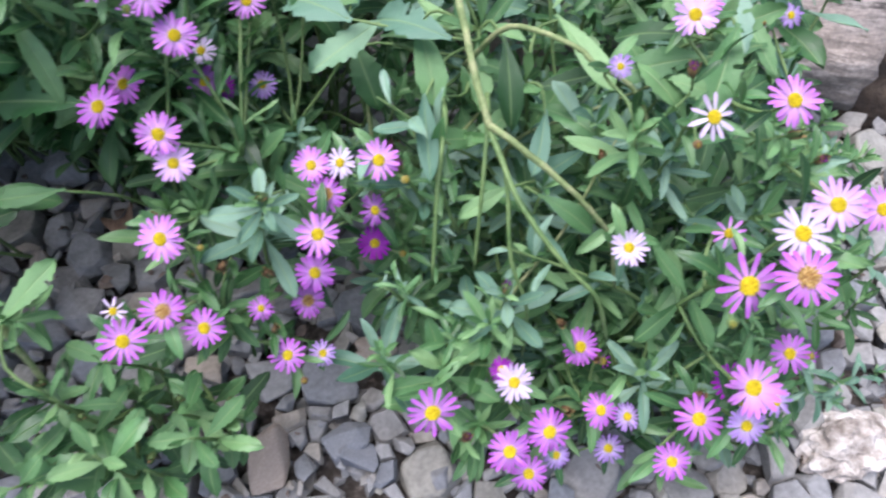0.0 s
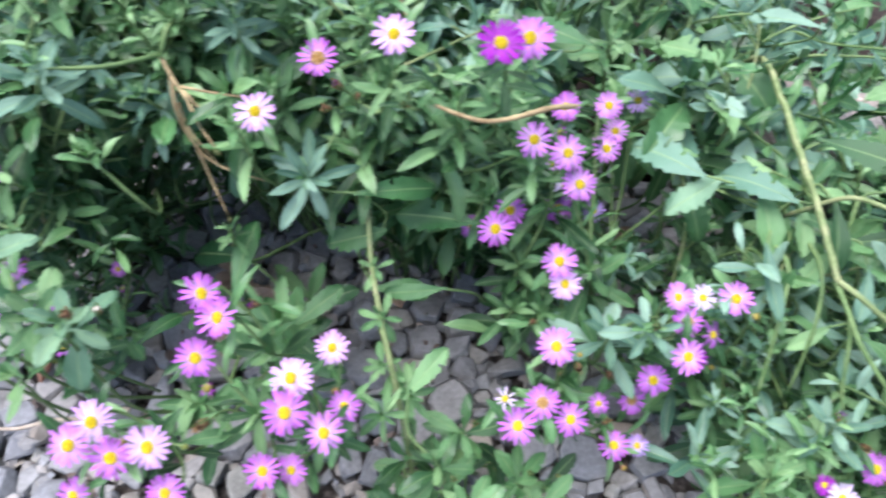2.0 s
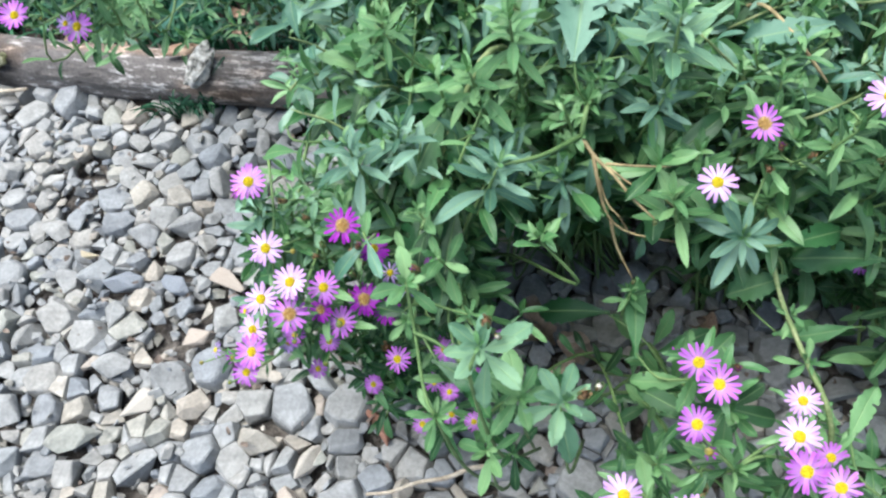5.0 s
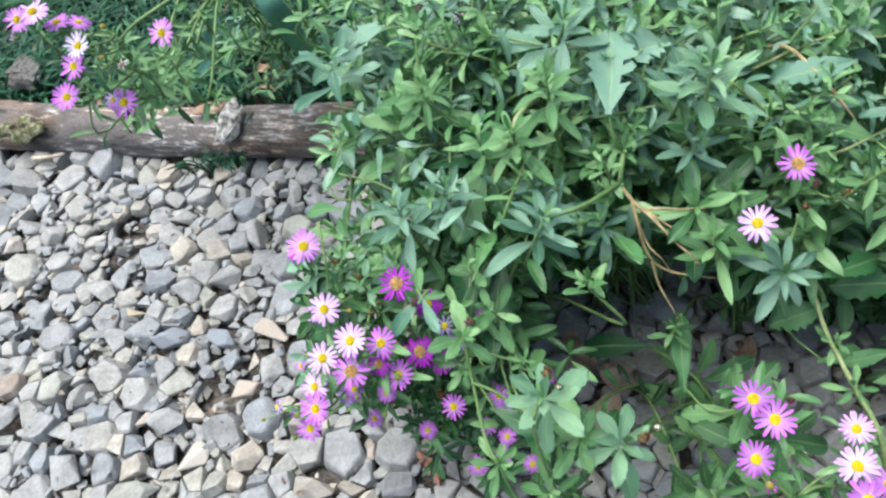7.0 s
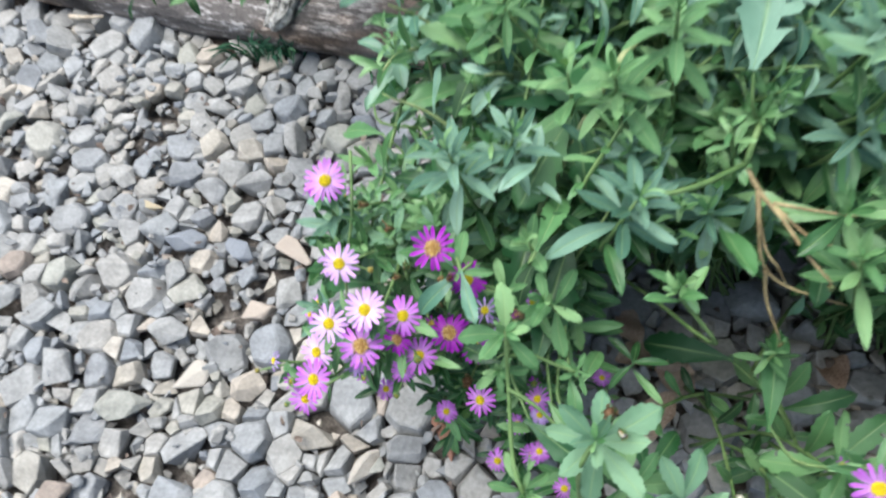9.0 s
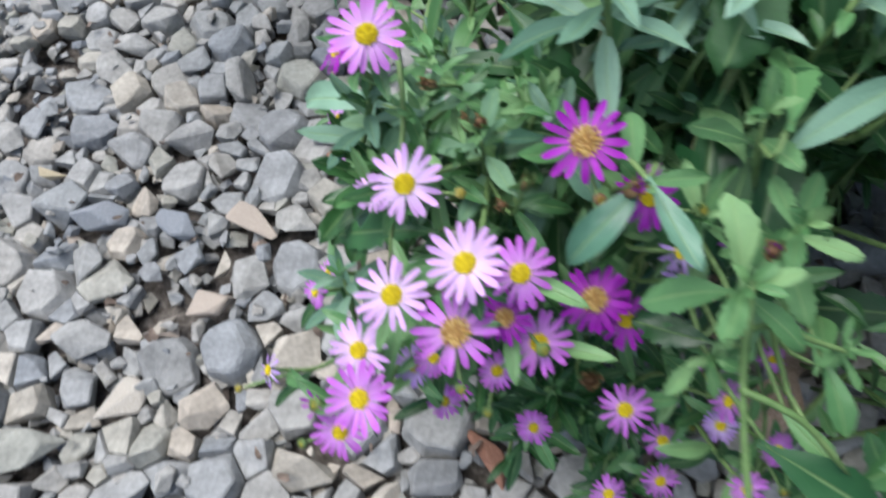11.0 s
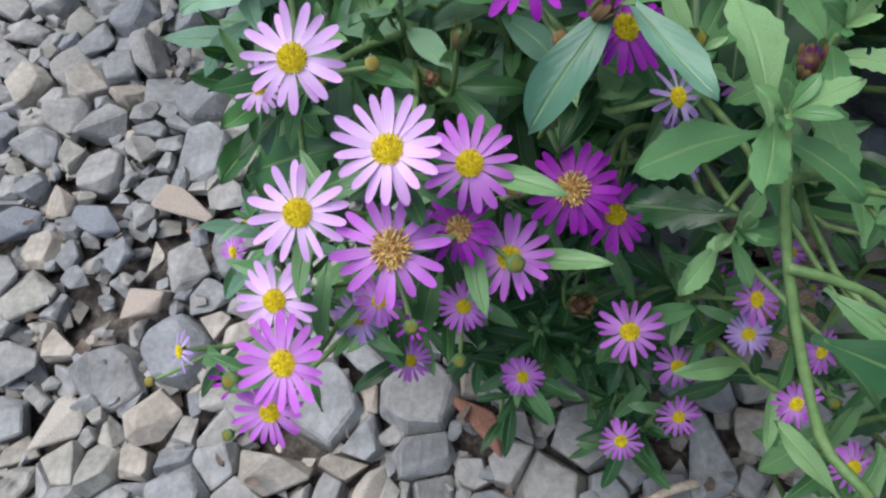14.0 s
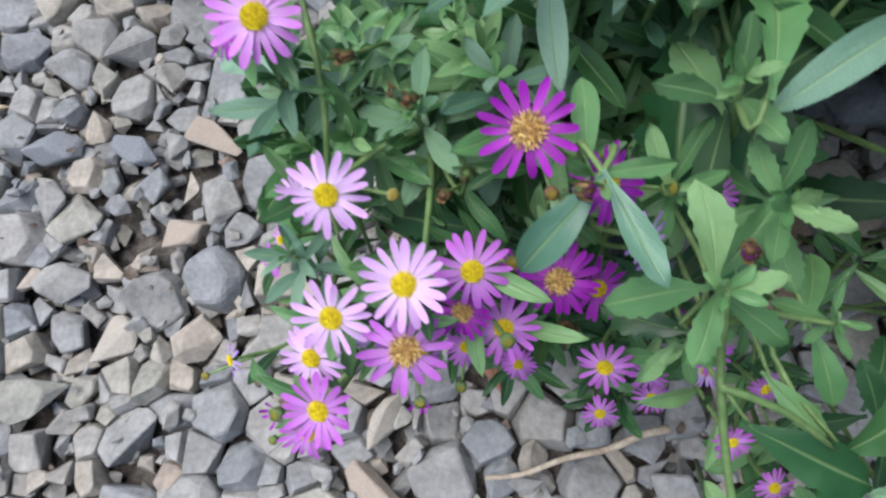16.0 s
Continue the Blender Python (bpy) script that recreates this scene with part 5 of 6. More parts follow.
F(0.128, 0.199, 0.316, "white", 0.023, petals=10)
F(0.170, 0.215, 0.311, "pink", 0.026)
F(0.250, 0.295, 0.188, "mid", 0.018)
F(0.140, 0.279, 0.302, "pale", 0.026)
F(0.148, 0.292, 0.300, "pink", 0.022)
F(0.245, 0.363, 0.234, "blue", 0.018)
B = edge.bud
B(0.175, 0.205, 0.300, 0.008, bract_mat)
B(0.190, 0.245, 0.290, 0.007)
B(0.205, 0.215, 0.270, 0.008, None, "deep")
B(0.180, 0.160, 0.280, 0.008, bract_mat)
B(0.150, 0.115, 0.200, 0.009)
B(0.225, 0.170, 0.220, 0.008, bract_mat)

# flowers of the plant behind the log
F = far.flower
F(-0.864, 0.426, 0.341, "mid", 0.028)
F(-0.835, 0.450, 0.310, "mid", 0.031)
F(-0.846, 0.452, 0.312, "blue", 0.020)
F(-0.791, 0.496, 0.348, "pink", 0.030)
F(-0.837, 0.446, 0.378, "white", 0.026)
F(-0.852, 0.443, 0.360, "mid", 0.027)
F(-0.880, 0.491, 0.374, "mid", 0.026, face=(0.2, -0.1))
F(-0.890, 0.485, 0.391, "pale", 0.029)
F(-0.905, 0.480, 0.388, "pink", 0.026)
F(-0.842, 0.470, 0.385, "mid", 0.022, face=(0.3, 0.0))
far.flower(-0.820, 0.460, 0.345, "white", 0.013, True, petals=6)
back.flower(-0.510, 0.470, 0.350, "white", 0.018, face=(0, 0.0))
back.flower(-0.390, 0.480, 0.390, "deep", 0.014)

# ---- single large leaves ----
# The two leaves in the open gap carry its shade in their dark colour.
front.big(-0.399, 0.273, 0.142, (-1, 0.12, 0.0), 0.072, "toothed", leaf_deep_shade)
front.big(-0.350, 0.236, 0.200, (0.02, 0.7, 0.35), 0.066, "oval", leaf_deep_shade)
front.big(-0.330, 0.170, 0.190, (-0.8, 0.5, 0.1), 0.055, "toothed")
star.big(-0.238, 0.262, 0.268, (1, 0.35, 0.0), 0.060, "toothed", leaf_deep_shade)
star.big(-0.214, 0.268, 0.232, (-1, 0.1, -0.1), 0.060, "broad", leaf_deep_shade)
star.big(-0.268, 0.250, 0.222, (-0.9, -0.3, -0.1), 0.045, "broad")
star.big(-0.230, 0.230, 0.195, (1, 0.2, 0.0), 0.050, "oval")
sprig.big(-0.222, 0.226, 0.199, (-1, -0.25, 0.0), 0.045, "toothed", leaf_green)
sprig.big(-0.206, 0.168, 0.192, (0.5, 0.8, 0.1), 0.045, "toothed", leaf_fresh)
centre.big(-0.056, 0.336, 0.256, (-1, 0.25, -0.05), 0.042, "broad", leaf_fresh)
centre.big(-0.045, 0.400, 0.270, (-1, 0.1, 0.0), 0.056, "broad", leaf_grey)
right.big(0.007, 0.403, 0.270, (0.6, -0.6, 0.0), 0.062, "broad", leaf_green)
right.big(-0.062, 0.320, 0.268, (-0.8, 0.55, 0.0), 0.062, "broad", leaf_grey)
right.big(-0.040, 0.296, 0.258, (-0.7, -0.6, -0.1), 0.052, "broad", leaf_pale)
right.big(0.002, 0.316, 0.250, (0.9, 0.2, 0.0), 0.048, "toothed", leaf_fresh)
right.big(-0.006, 0.296, 0.277, (-0.85, 0.5, 0.0), 0.056, "broad", leaf_grey)
right.big(0.008, 0.283, 0.244, (-0.6, 0.7, 0.1), 0.034, "oval", leaf_fresh)
right.big(-0.030, 0.302, 0.232, (0.4, -0.9, -0.1), 0.044, "broad", leaf_green)
right.big(0.006, 0.282, 0.262, (0.25, -0.9, -0.2), 0.055, "oval", leaf_fresh)
right.big(0.006, 0.237, 0.248, (0.05, -0.9, -0.2), 0.056, "narrow", leaf_grey)
right.big(0.018, 0.252, 0.232, (1, 0.2, 0.0), 0.044, "toothed", leaf_fresh)
right.big(0.060, 0.318, 0.290, (1, -0.35, 0.0), 0.060, "toothed", leaf_green)
right.big(0.090, 0.280, 0.275, (0.5, -0.8, -0.1), 0.055, "oval", leaf_fresh)
right.big(0.052, 0.270, 0.262, (0.15, -0.9, -0.2), 0.055, "oval")
right.big(0.068, 0.240, 0.246, (-0.2, -0.9, -0.2), 0.040, "oval", leaf_grey)
right.big(0.085, 0.205, 0.232, (0.9, -0.5, 0.0), 0.040, "oval", leaf_green)
right.big(0.040, 0.215, 0.225, (-0.7, -0.5, 0.0), 0.036, "oval", leaf_fresh)
left.big(-0.646, 0.282, 0.270, (-1, 0.16, 0.05), 0.050, "oval", leaf_sage)
left.big(-0.625, 0.240, 0.240, (-1, 0.05, -0.1), 0.050, "toothed", leaf_deep_shade)
left.big(-0.590, 0.235, 0.235, (-0.9, 0.2, -0.1), 0.050, "toothed", leaf_deep_shade)
left.big(-0.544, 0.209, 0.308, (-0.75, -0.9, -0.1), 0.034, "oval", leaf_sage, face=(0, -0.2, 1))
left.big(-0.526, 0.209, 0.308, (0.45, -0.9, -0.1), 0.032, "oval", leaf_sage, face=(0, -0.2, 1))
left.big(-0.489, 0.228, 0.262, (0.05, 0.95, 0.25), 0.072, "toothed", leaf_deep_shade, face=(0, -0.5, 1))
left.big(-0.652, 0.362, 0.246, (-1, 0.2, 0.0), 0.050, "toothed")
left.big(-0.490, 0.262, 0.315, (0.2, 0.9, 0.0), 0.050, "toothed")
left.big(-0.520, 0.193, 0.272, (-0.9, 0.25, -0.1), 0.026, "broad", leaf_green)
left.big(-0.472, 0.158, 0.252, (0.9, -0.4, -0.1), 0.042, "spoon", leaf_deep_shade)
left.big(-0.462, 0.150, 0.240, (0.5, -0.8, -0.1), 0.036, "toothed", leaf_deep_shade)
left.big(-0.447, 0.165, 0.246, (0.9, 0.4, 0.0), 0.036, "spoon", leaf_green)
left.big(-0.472, 0.173, 0.244, (0.6, -0.6, -0.1), 0.026, "oval", leaf_green)
left.big(-0.467, 0.182, 0.258, (0.3, -0.9, -0.1), 0.026, "oval", leaf_green)
left.big(-0.460, 0.211, 0.240, (0.3, 0.9, 0.1), 0.032, "oval", leaf_green)
back.big(-0.403, 0.390, 0.345, (0.15, 0.9, 0.25), 0.075, "broad", leaf_grey)
back.big(-0.349, 0.411, 0.348, (0.9, 0.3, 0.0), 0.070, "broad", leaf_grey)
back.big(-0.560, 0.370, 0.350, (-0.8, 0.5, 0.0), 0.055, "toothed")
back.big(-0.665, 0.530, 0.262, (-1, -0.1, 0.0), 0.060, "oval", leaf_grey)
back.big(-0.600, 0.500, 0.300, (0.3, 0.9, 0.2), 0.060, "toothed", leaf_grey)
# The dark ones among these have the shadow they stand in as colour.
back_mid.big(-0.212, 0.459, 0.340, (-0.9, 0.2, 0), 0.075, "broad", leaf_pale)
back_mid.big(-0.237, 0.448, 0.330, (-1, -0.3, 0), 0.075, "broad", leaf_deep_shade)
back_mid.big(-0.197, 0.439, 0.330, (-0.7, -0.7, 0), 0.070, "broad", leaf_deep_shade)
back_mid.big(-0.201, 0.465, 0.350, (0.6, -0.6, 0), 0.075, "broad", leaf_pale)
back_mid.big(-0.280, 0.477, 0.340, (-0.3, -0.9, 0), 0.075, "broad", leaf_pale)
back_mid.big(-0.320, 0.447, 0.340, (0.2, -0.9, 0.1), 0.075, "broad", leaf_pale)
back_mid.big(-0.270, 0.450, 0.320, (1, 0.3, 0.0), 0.075, "broad", leaf_green)
back_mid.big(-0.230, 0.420, 0.310, (0.8, -0.2, 0.0), 0.065, "toothed", leaf_deep_shade)
back_mid.big(-0.330, 0.520, 0.345, (-0.3, 0.9, 0.1), 0.075, "broad", leaf_grey)
edge.big(0.224, 0.352, 0.225, (0.35, -0.85, -0.1), 0.060, "toothed")
edge.big(0.252, 0.350, 0.205, (0.3, -0.9, -0.1), 0.055, "toothed", leaf_grey)
edge.big(0.200, 0.338, 0.225, (-0.9, -0.2, 0.0), 0.060, "toothed")
edge.big(0.141, 0.289, 0.262, (-1, -0.1, 0.0), 0.055, "toothed")
edge.big(0.135, 0.315, 0.262, (-0.9, 0.3, 0.0), 0.050, "toothed")
edge.big(0.160, 0.262, 0.285, (-0.3, -0.8, -0.1), 0.060, "toothed")
edge.big(0.185, 0.330, 0.270, (0.1, -0.9, -0.1), 0.065, "toothed", leaf_grey)

middle.big(-0.399, 0.361, 0.374, (0.1, 0.9, 0.2), 0.075, "broad", leaf_grey)
middle.big(-0.376, 0.392, 0.368, (0.8, 0.5, 0.1), 0.070, "broad", leaf_grey)
middle.shoot(-0.342, 0.323, 0.402, "narrow", 0.040, 16, leaf_pale)
star.big(-0.262, 0.368, 0.352, (-1, -0.15, 0.0), 0.058, "broad", leaf_grey)
middle.big(-0.500, 0.292, 0.320, (-0.35, -0.9, -0.2), 0.060, "broad", leaf_green)
middle.big(-0.480, 0.300, 0.322, (0.3, -0.9, -0.3), 0.050, "broad", leaf_deep_shade)
left.big(-0.506, 0.253, 0.276, (-0.1, -0.9, -0.25), 0.070, "broad", leaf_deep_shade, face=(0, -0.5, 1))
left.big(-0.486, 0.240, 0.268, (-0.15, -0.9, -0.35), 0.066, "broad", leaf_deep_shade, face=(0, -0.5, 1))

# ---- long bare stems ----
star.stem([(-0.290, 0.440, 0.300), (-0.276, 0.404, 0.345), (-0.262, 0.372, 0.350), (-0.240, 0.335, 0.335)], 0.0016, 0.0011, dry_mat, name="dry_stem", label="dry brown stalk")
right.stem([(0.020, 0.520, 0.140), (0.016, 0.440, 0.260), (0.015, 0.370, 0.286), (0.020, 0.314, 0.287), (0.026, 0.275, 0.284), (0.031, 0.250, 0.278), (0.038, 0.227, 0.268)], 0.0023, 0.0019, stem_old, name="old_stem")
right.stem([(0.037, 0.230, 0.270), (0.057, 0.213, 0.268), (0.073, 0.202, 0.262), (0.089, 0.194, 0.250), (0.104, 0.190, 0.230), (0.118, 0.184, 0.185)], 0.0019, 0.0012, stem_old, name="old_stem")
right.stem([(0.037, 0.230, 0.268), (0.044, 0.214, 0.262), (0.051, 0.198, 0.255), (0.064, 0.180, 0.247), (0.079, 0.167, 0.236), (0.095, 0.156, 0.225), (0.108, 0.148, 0.190)], 0.0017, 0.0011, stem_mat)
right.stem([(0.046, 0.211, 0.259), (0.048, 0.199, 0.250), (0.052, 0.177, 0.225), (0.063, 0.162, 0.200), (0.066, 0.150, 0.160)], 0.0013, 0.0009, stem_mat)
right.stem([(0.042, 0.290, 0.235), (0.039, 0.248, 0.252), (0.037, 0.216, 0.235), (0.036, 0.190, 0.190)], 0.0015, 0.0010, stem_mat)
right.stem([(0.010, 0.300, 0.225), (0.016, 0.250, 0.255), (0.013, 0.215, 0.238), (0.012, 0.180, 0.195)], 0.0016, 0.0011, stem_mat)
right.stem([(0.028, 0.300, 0.240), (0.048, 0.285, 0.284), (0.078, 0.265, 0.292), (0.089, 0.253, 0.291), (0.111, 0.245, 0.281), (0.132, 0.240, 0.240)], 0.0017, 0.0012, stem_old, name="old_stem")
right.stem([(0.000, 0.300, 0.180), (0.006, 0.270, 0.236), (0.012, 0.240, 0.230), (0.014, 0.205, 0.160)], 0.0013, 0.0010, stem_mat)
centre.stem([(-0.080, 0.440, 0.120), (-0.066, 0.380, 0.235), (-0.058, 0.352, 0.254), (-0.042, 0.325, 0.240), (-0.030, 0.300, 0.205), (-0.026, 0.280, 0.140)], 0.0021, 0.0013, stem_old, name="old_stem")
middle.stem([(-0.425, 0.450, 0.150), (-0.445, 0.400, 0.305), (-0.462, 0.355, 0.346), (-0.476, 0.326, 0.334), (-0.490, 0.300, 0.312), (-0.505, 0.275, 0.270), (-0.515, 0.255, 0.180)], 0.0026, 0.0018, stem_old, name="old_stem")
star.stem([(-0.196, 0.100, 0.010), (-0.214, 0.138, 0.130), (-0.228, 0.165, 0.195), (-0.244, 0.203, 0.214), (-0.256, 0.242, 0.228), (-0.265, 0.288, 0.256)], 0.0023, 0.0015, stem_old, name="old_stem")
star.stem([(-0.215, 0.262, 0.345), (-0.200, 0.240, 0.362), (-0.186, 0.233, 0.367), (-0.172, 0.229, 0.376), (-0.156, 0.230, 0.384), (-0.142, 0.238, 0.380)], 0.0012, 0.0015, dry_mat, name="dry_stem", label="dry brown stalk")
left.stem([(-0.590, 0.400, 0.120), (-0.612, 0.390, 0.250), (-0.619, 0.357, 0.250), (-0.620, 0.312, 0.240), (-0.628, 0.275, 0.230), (-0.622, 0.240, 0.170)], 0.0017, 0.0012, stem_mat)
left.stem([(-0.452, 0.150, 0.020), (-0.474, 0.128, 0.150), (-0.485, 0.129, 0.245), (-0.494, 0.145, 0.252), (-0.501, 0.177, 0.276), (-0.505, 0.196, 0.303)], 0.0015, 0.0011, stem_mat)
front.stem([(-0.420, 0.190, 0.020), (-0.446, 0.135, 0.160), (-0.459, 0.131, 0.296), (-0.455, 0.143, 0.322)], 0.0015, 0.0011, stem_mat)
front.stem([(-0.380, 0.200, 0.020), (-0.398, 0.130, 0.150), (-0.408, 0.131, 0.274)], 0.0015, 0.0011, stem_mat)
front.stem([(-0.430, 0.180, 0.020), (-0.448, 0.122, 0.120), (-0.454, 0.119, 0.220)], 0.0013, 0.0010, stem_mat)
front.bud(-0.450, 0.153, 0.334, 0.010, stemmed=False)
front.bud(-0.395, 0.131, 0.292, 0.010, stemmed=False)
front.bud(-0.443, 0.146, 0.330, 0.006, fluff, stemmed=False)
front.bud(-0.386, 0.141, 0.282, 0.008, fluff, stemmed=False)
left.stem([(-0.501, 0.175, 0.275), (-0.492, 0.172, 0.274), (-0.482, 0.168, 0.270), (-0.466, 0.160, 0.254)], 0.0013, 0.0009, stem_mat)
left.stem([(-0.504, 0.188, 0.288), (-0.492, 0.194, 0.280), (-0.480, 0.194, 0.273), (-0.467, 0.193, 0.268)], 0.0012, 0.0008, stem_mat)
left.bud(-0.500, 0.204, 0.306, 0.009, None, "deep", stemmed=False)
left.bud(-0.537, 0.217, 0.312, 0.008, None, "deep", stemmed=False)
left.stem([(-0.622, 0.300, 0.300), (-0.612, 0.260, 0.288), (-0.615, 0.235, 0.262), (-0.622, 0.222, 0.210)], 0.0011, 0.0009, stem_mat)
middle.stem([(-0.396, 0.302, 0.322), (-0.420, 0.280, 0.328), (-0.445, 0.262, 0.338)], 0.0017, 0.0013, stem_mat)
middle.stem([(-0.396, 0.302, 0.322), (-0.392, 0.320, 0.332), (-0.385, 0.345, 0.300), (-0.380, 0.400, 0.150)], 0.0018, 0.0022, stem_mat)
# the dead, broken stalk that hangs from the fork
middle.stem([(-0.396, 0.301, 0.321), (-0.386, 0.290, 0.313), (-0.375, 0.279, 0.309), (-0.362, 0.262, 0.304), (-0.349, 0.250, 0.299)], 0.0016, 0.0006, dry_mat, name="dry_stem", label="dead brown broken stalk")
middle.stem([(-0.388, 0.292, 0.314), (-0.384, 0.278, 0.300), (-0.376, 0.271, 0.275), (-0.360, 0.266, 0.262), (-0.328, 0.262, 0.257)], 0.0015, 0.0006, dry_mat, name="dry_stem")
middle.stem([(-0.374, 0.270, 0.272), (-0.368, 0.262, 0.250), (-0.356, 0.247, 0.232)], 0.0014, 0.0006, dry_mat, name="dry_stem")
middle.stem([(-0.380, 0.286, 0.312), (-0.360, 0.284, 0.312), (-0.338, 0.285, 0.310)], 0.0011, 0.0005, dry_mat, name="dry_stem")
for base, way in (((-0.378, 0.284, 0.311), (0.75, -0.55, -0.25)), ((-0.384, 0.282, 0.302), (0.35, -0.45, -0.8))):
    base, way = Vector(base), Vector(way)
    middle.stem([base, base + way * 0.020, base + way * 0.036 + Vector((0.003, 0.002, 0.004)), base + way * 0.046 + Vector((0.008, 0.004, -0.004))], 0.0008, 0.0004, dry_mat, name="dry_stem")
middle.bud(-0.349, 0.249, 0.297, 0.006, stem_old, stemmed=False)
middle.bud(-0.355, 0.246, 0.230, 0.005, stem_old, stemmed=False)
middle.leaf("narrow", Vector((-0.390, 0.290, 0.312)), (0.1, -0.3, -0.9), (0.3, -1, 0.2), 0.040, dead_leaf, True)
middle.leaf("oval", Vector((-0.383, 0.288, 0.312)), (0.3, -0.1, -0.9), (-0.3, -1, 0.2), 0.032, dead_leaf, True)
middle.leaf("oval", Vector((-0.380, 0.284, 0.306)), (0.1, -0.2, -0.9), (0.6, -1, 0.1), 0.034, dead_leaf, True)
middle.leaf("narrow", Vector((-0.352, 0.262, 0.262)), (0.05, -0.1, -0.9), (0.3, -1, 0.2), 0.028, stem_old, True)
far.stem([(-0.800, 0.800, 0.02), (-0.760, 0.640, 0.330), (-0.790, 0.540, 0.355), (-0.845, 0.510, 0.336), (-0.862, 0.470, 0.300), (-0.850, 0.450, 0.270)], 0.0022, 0.0014, stem_mat)

# ---- leaves that fill the plants ----


def mound(x, y):
    """How high the mass of leaves stands."""
    front_edge = 0.31 if x < -0.15 else 0.26
    z = front_edge + 0.28 * (min(y, 0.42) - 0.25) - 0.35 * max(0, y - 0.5)
    return z - 0.06 * max(0.0, (x + 0.10) / 0.3)


BARE = (((0.015, 0.400), (0.020, 0.314), (0.031, 0.250), (0.039, 0.227), (0.073, 0.202), (0.100, 0.190)), ((0.041, 0.227), (0.051, 0.198), (0.064, 0.180), (0.090, 0.160)), ((-0.445, 0.400), (-0.462, 0.355), (-0.476, 0.326), (-0.490, 0.300)))


def over_stem(x, y, near=0.026):
    """Whether a place lies over one of the long bare stems that stand clear of the leaves."""
    for line in BARE:
        for (ax, ay), (bx, by) in zip(line, line[1:]):
            k = max(0.0, min(1.0, ((x - ax) * (bx - ax) + (y - ay) * (by - ay)) / ((bx - ax) ** 2 + (by - ay) ** 2)))
            if math.hypot(x - ax - k * (bx - ax), y - ay - k * (by - ay)) < near:
                return True
    return False


def fill(plant, x0, x1, y0, y1, count, low, high, kinds, size, seed, mats=None):
    r = random.Random(seed)
    for _ in range(count):
        x, y = r.uniform(x0, x1), r.uniform(y0, y1)
        z = max(0.04, mound(x, y) - r.uniform(low, high))
        if over_stem(x, y):
            z -= 0.07
        plant.shoot(x, y, z, r.choice(kinds), size * r.uniform(0.75, 1.25), r.choice((7, 8, 9, 10)), r.choice(mats or (leaf_green, leaf_green, leaf_green, leaf_grey, leaf_fresh)), lean=(r.uniform(-0.4, 0.4), r.uniform(-0.5, 0.2)), stemmed=r.random() < 0.3, single=False)


NARROW, MIXED, WIDE = ("narrow", "narrow", "oval"), ("narrow", "oval", "toothed"), ("toothed", "oval", "oval", "broad")
PALE = (leaf_green, leaf_grey, leaf_grey, leaf_fresh)
DARK = (leaf_green, leaf_green, leaf_deep_shade, leaf_grey)
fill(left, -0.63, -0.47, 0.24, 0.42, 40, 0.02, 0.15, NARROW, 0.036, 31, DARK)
fill(left, -0.61, -0.50, 0.225, 0.28, 10, 0.08, 0.20, NARROW, 0.028, 32)
fill(left, -0.53, -0.42, 0.20, 0.29, 13, 0.00, 0.07, NARROW, 0.030, 61, (leaf_green,))
fill(middle, -0.56, -0.32, 0.28, 0.46, 58, 0.00, 0.13, MIXED, 0.042, 33)
fill(middle, -0.52, -0.30, 0.36, 0.50, 70, 0.10, 0.30, NARROW, 0.034, 51, (leaf_green,))
fill(left, -0.60, -0.48, 0.27, 0.42, 40, 0.12, 0.28, NARROW, 0.030, 52, (leaf_green,))
fill(star, -0.32, -0.16, 0.34, 0.48, 50, 0.10, 0.28, NARROW, 0.033, 53, (leaf_green,))
fill(centre, -0.18, -0.02, 0.36, 0.50, 40, 0.08, 0.24, MIXED, 0.033, 54, (leaf_green,))
fill(right, -0.02, 0.18, 0.20, 0.42, 60, 0.10, 0.24, NARROW, 0.032, 55, (leaf_green,))
fill(back, -0.64, -0.40, 0.42, 0.75, 56, -0.02, 0.13, MIXED, 0.046, 34, PALE)
fill(star, -0.33, -0.14, 0.28, 0.44, 44, 0.01, 0.15, NARROW, 0.040, 35)
fill(back_mid, -0.40, -0.05, 0.42, 0.85, 70, -0.03, 0.13, WIDE, 0.050, 36, PALE)
fill(centre, -0.18, -0.02, 0.30, 0.45, 28, 0.03, 0.18, MIXED, 0.034, 37)
fill(right, -0.02, 0.16, 0.14, 0.40, 70, 0.02, 0.14, NARROW, 0.037, 38)
fill(edge, 0.12, 0.26, 0.12, 0.36, 46, 0.00, 0.14, NARROW, 0.032, 39)
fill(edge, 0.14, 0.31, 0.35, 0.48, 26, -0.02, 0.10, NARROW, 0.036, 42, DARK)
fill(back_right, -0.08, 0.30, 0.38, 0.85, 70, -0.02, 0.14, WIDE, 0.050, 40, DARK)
fill(far, -0.90, -0.76, 0.66, 0.80, 12, 0.06, 0.18, NARROW, 0.028, 41)

TIPS, TENDER = ("narrow", "narrow", "oval"), (leaf_pale, leaf_grey, leaf_fresh)
fill(middle, -0.55, -0.33, 0.28, 0.46, 46, -0.035, 0.02, TIPS, 0.021, 81, TENDER)
fill(back, -0.64, -0.40, 0.42, 0.62, 44, -0.04, 0.02, TIPS, 0.022, 82, TENDER)
fill(back_mid, -0.40, -0.06, 0.42, 0.70, 50, -0.04, 0.02, TIPS, 0.023, 83, TENDER)
fill(star, -0.32, -0.15, 0.29, 0.44, 34, -0.03, 0.03, TIPS, 0.020, 84, TENDER)
fill(right, -0.02, 0.17, 0.14, 0.40, 60, -0.02, 0.06, TIPS, 0.018, 85, (leaf_green, leaf_grey))
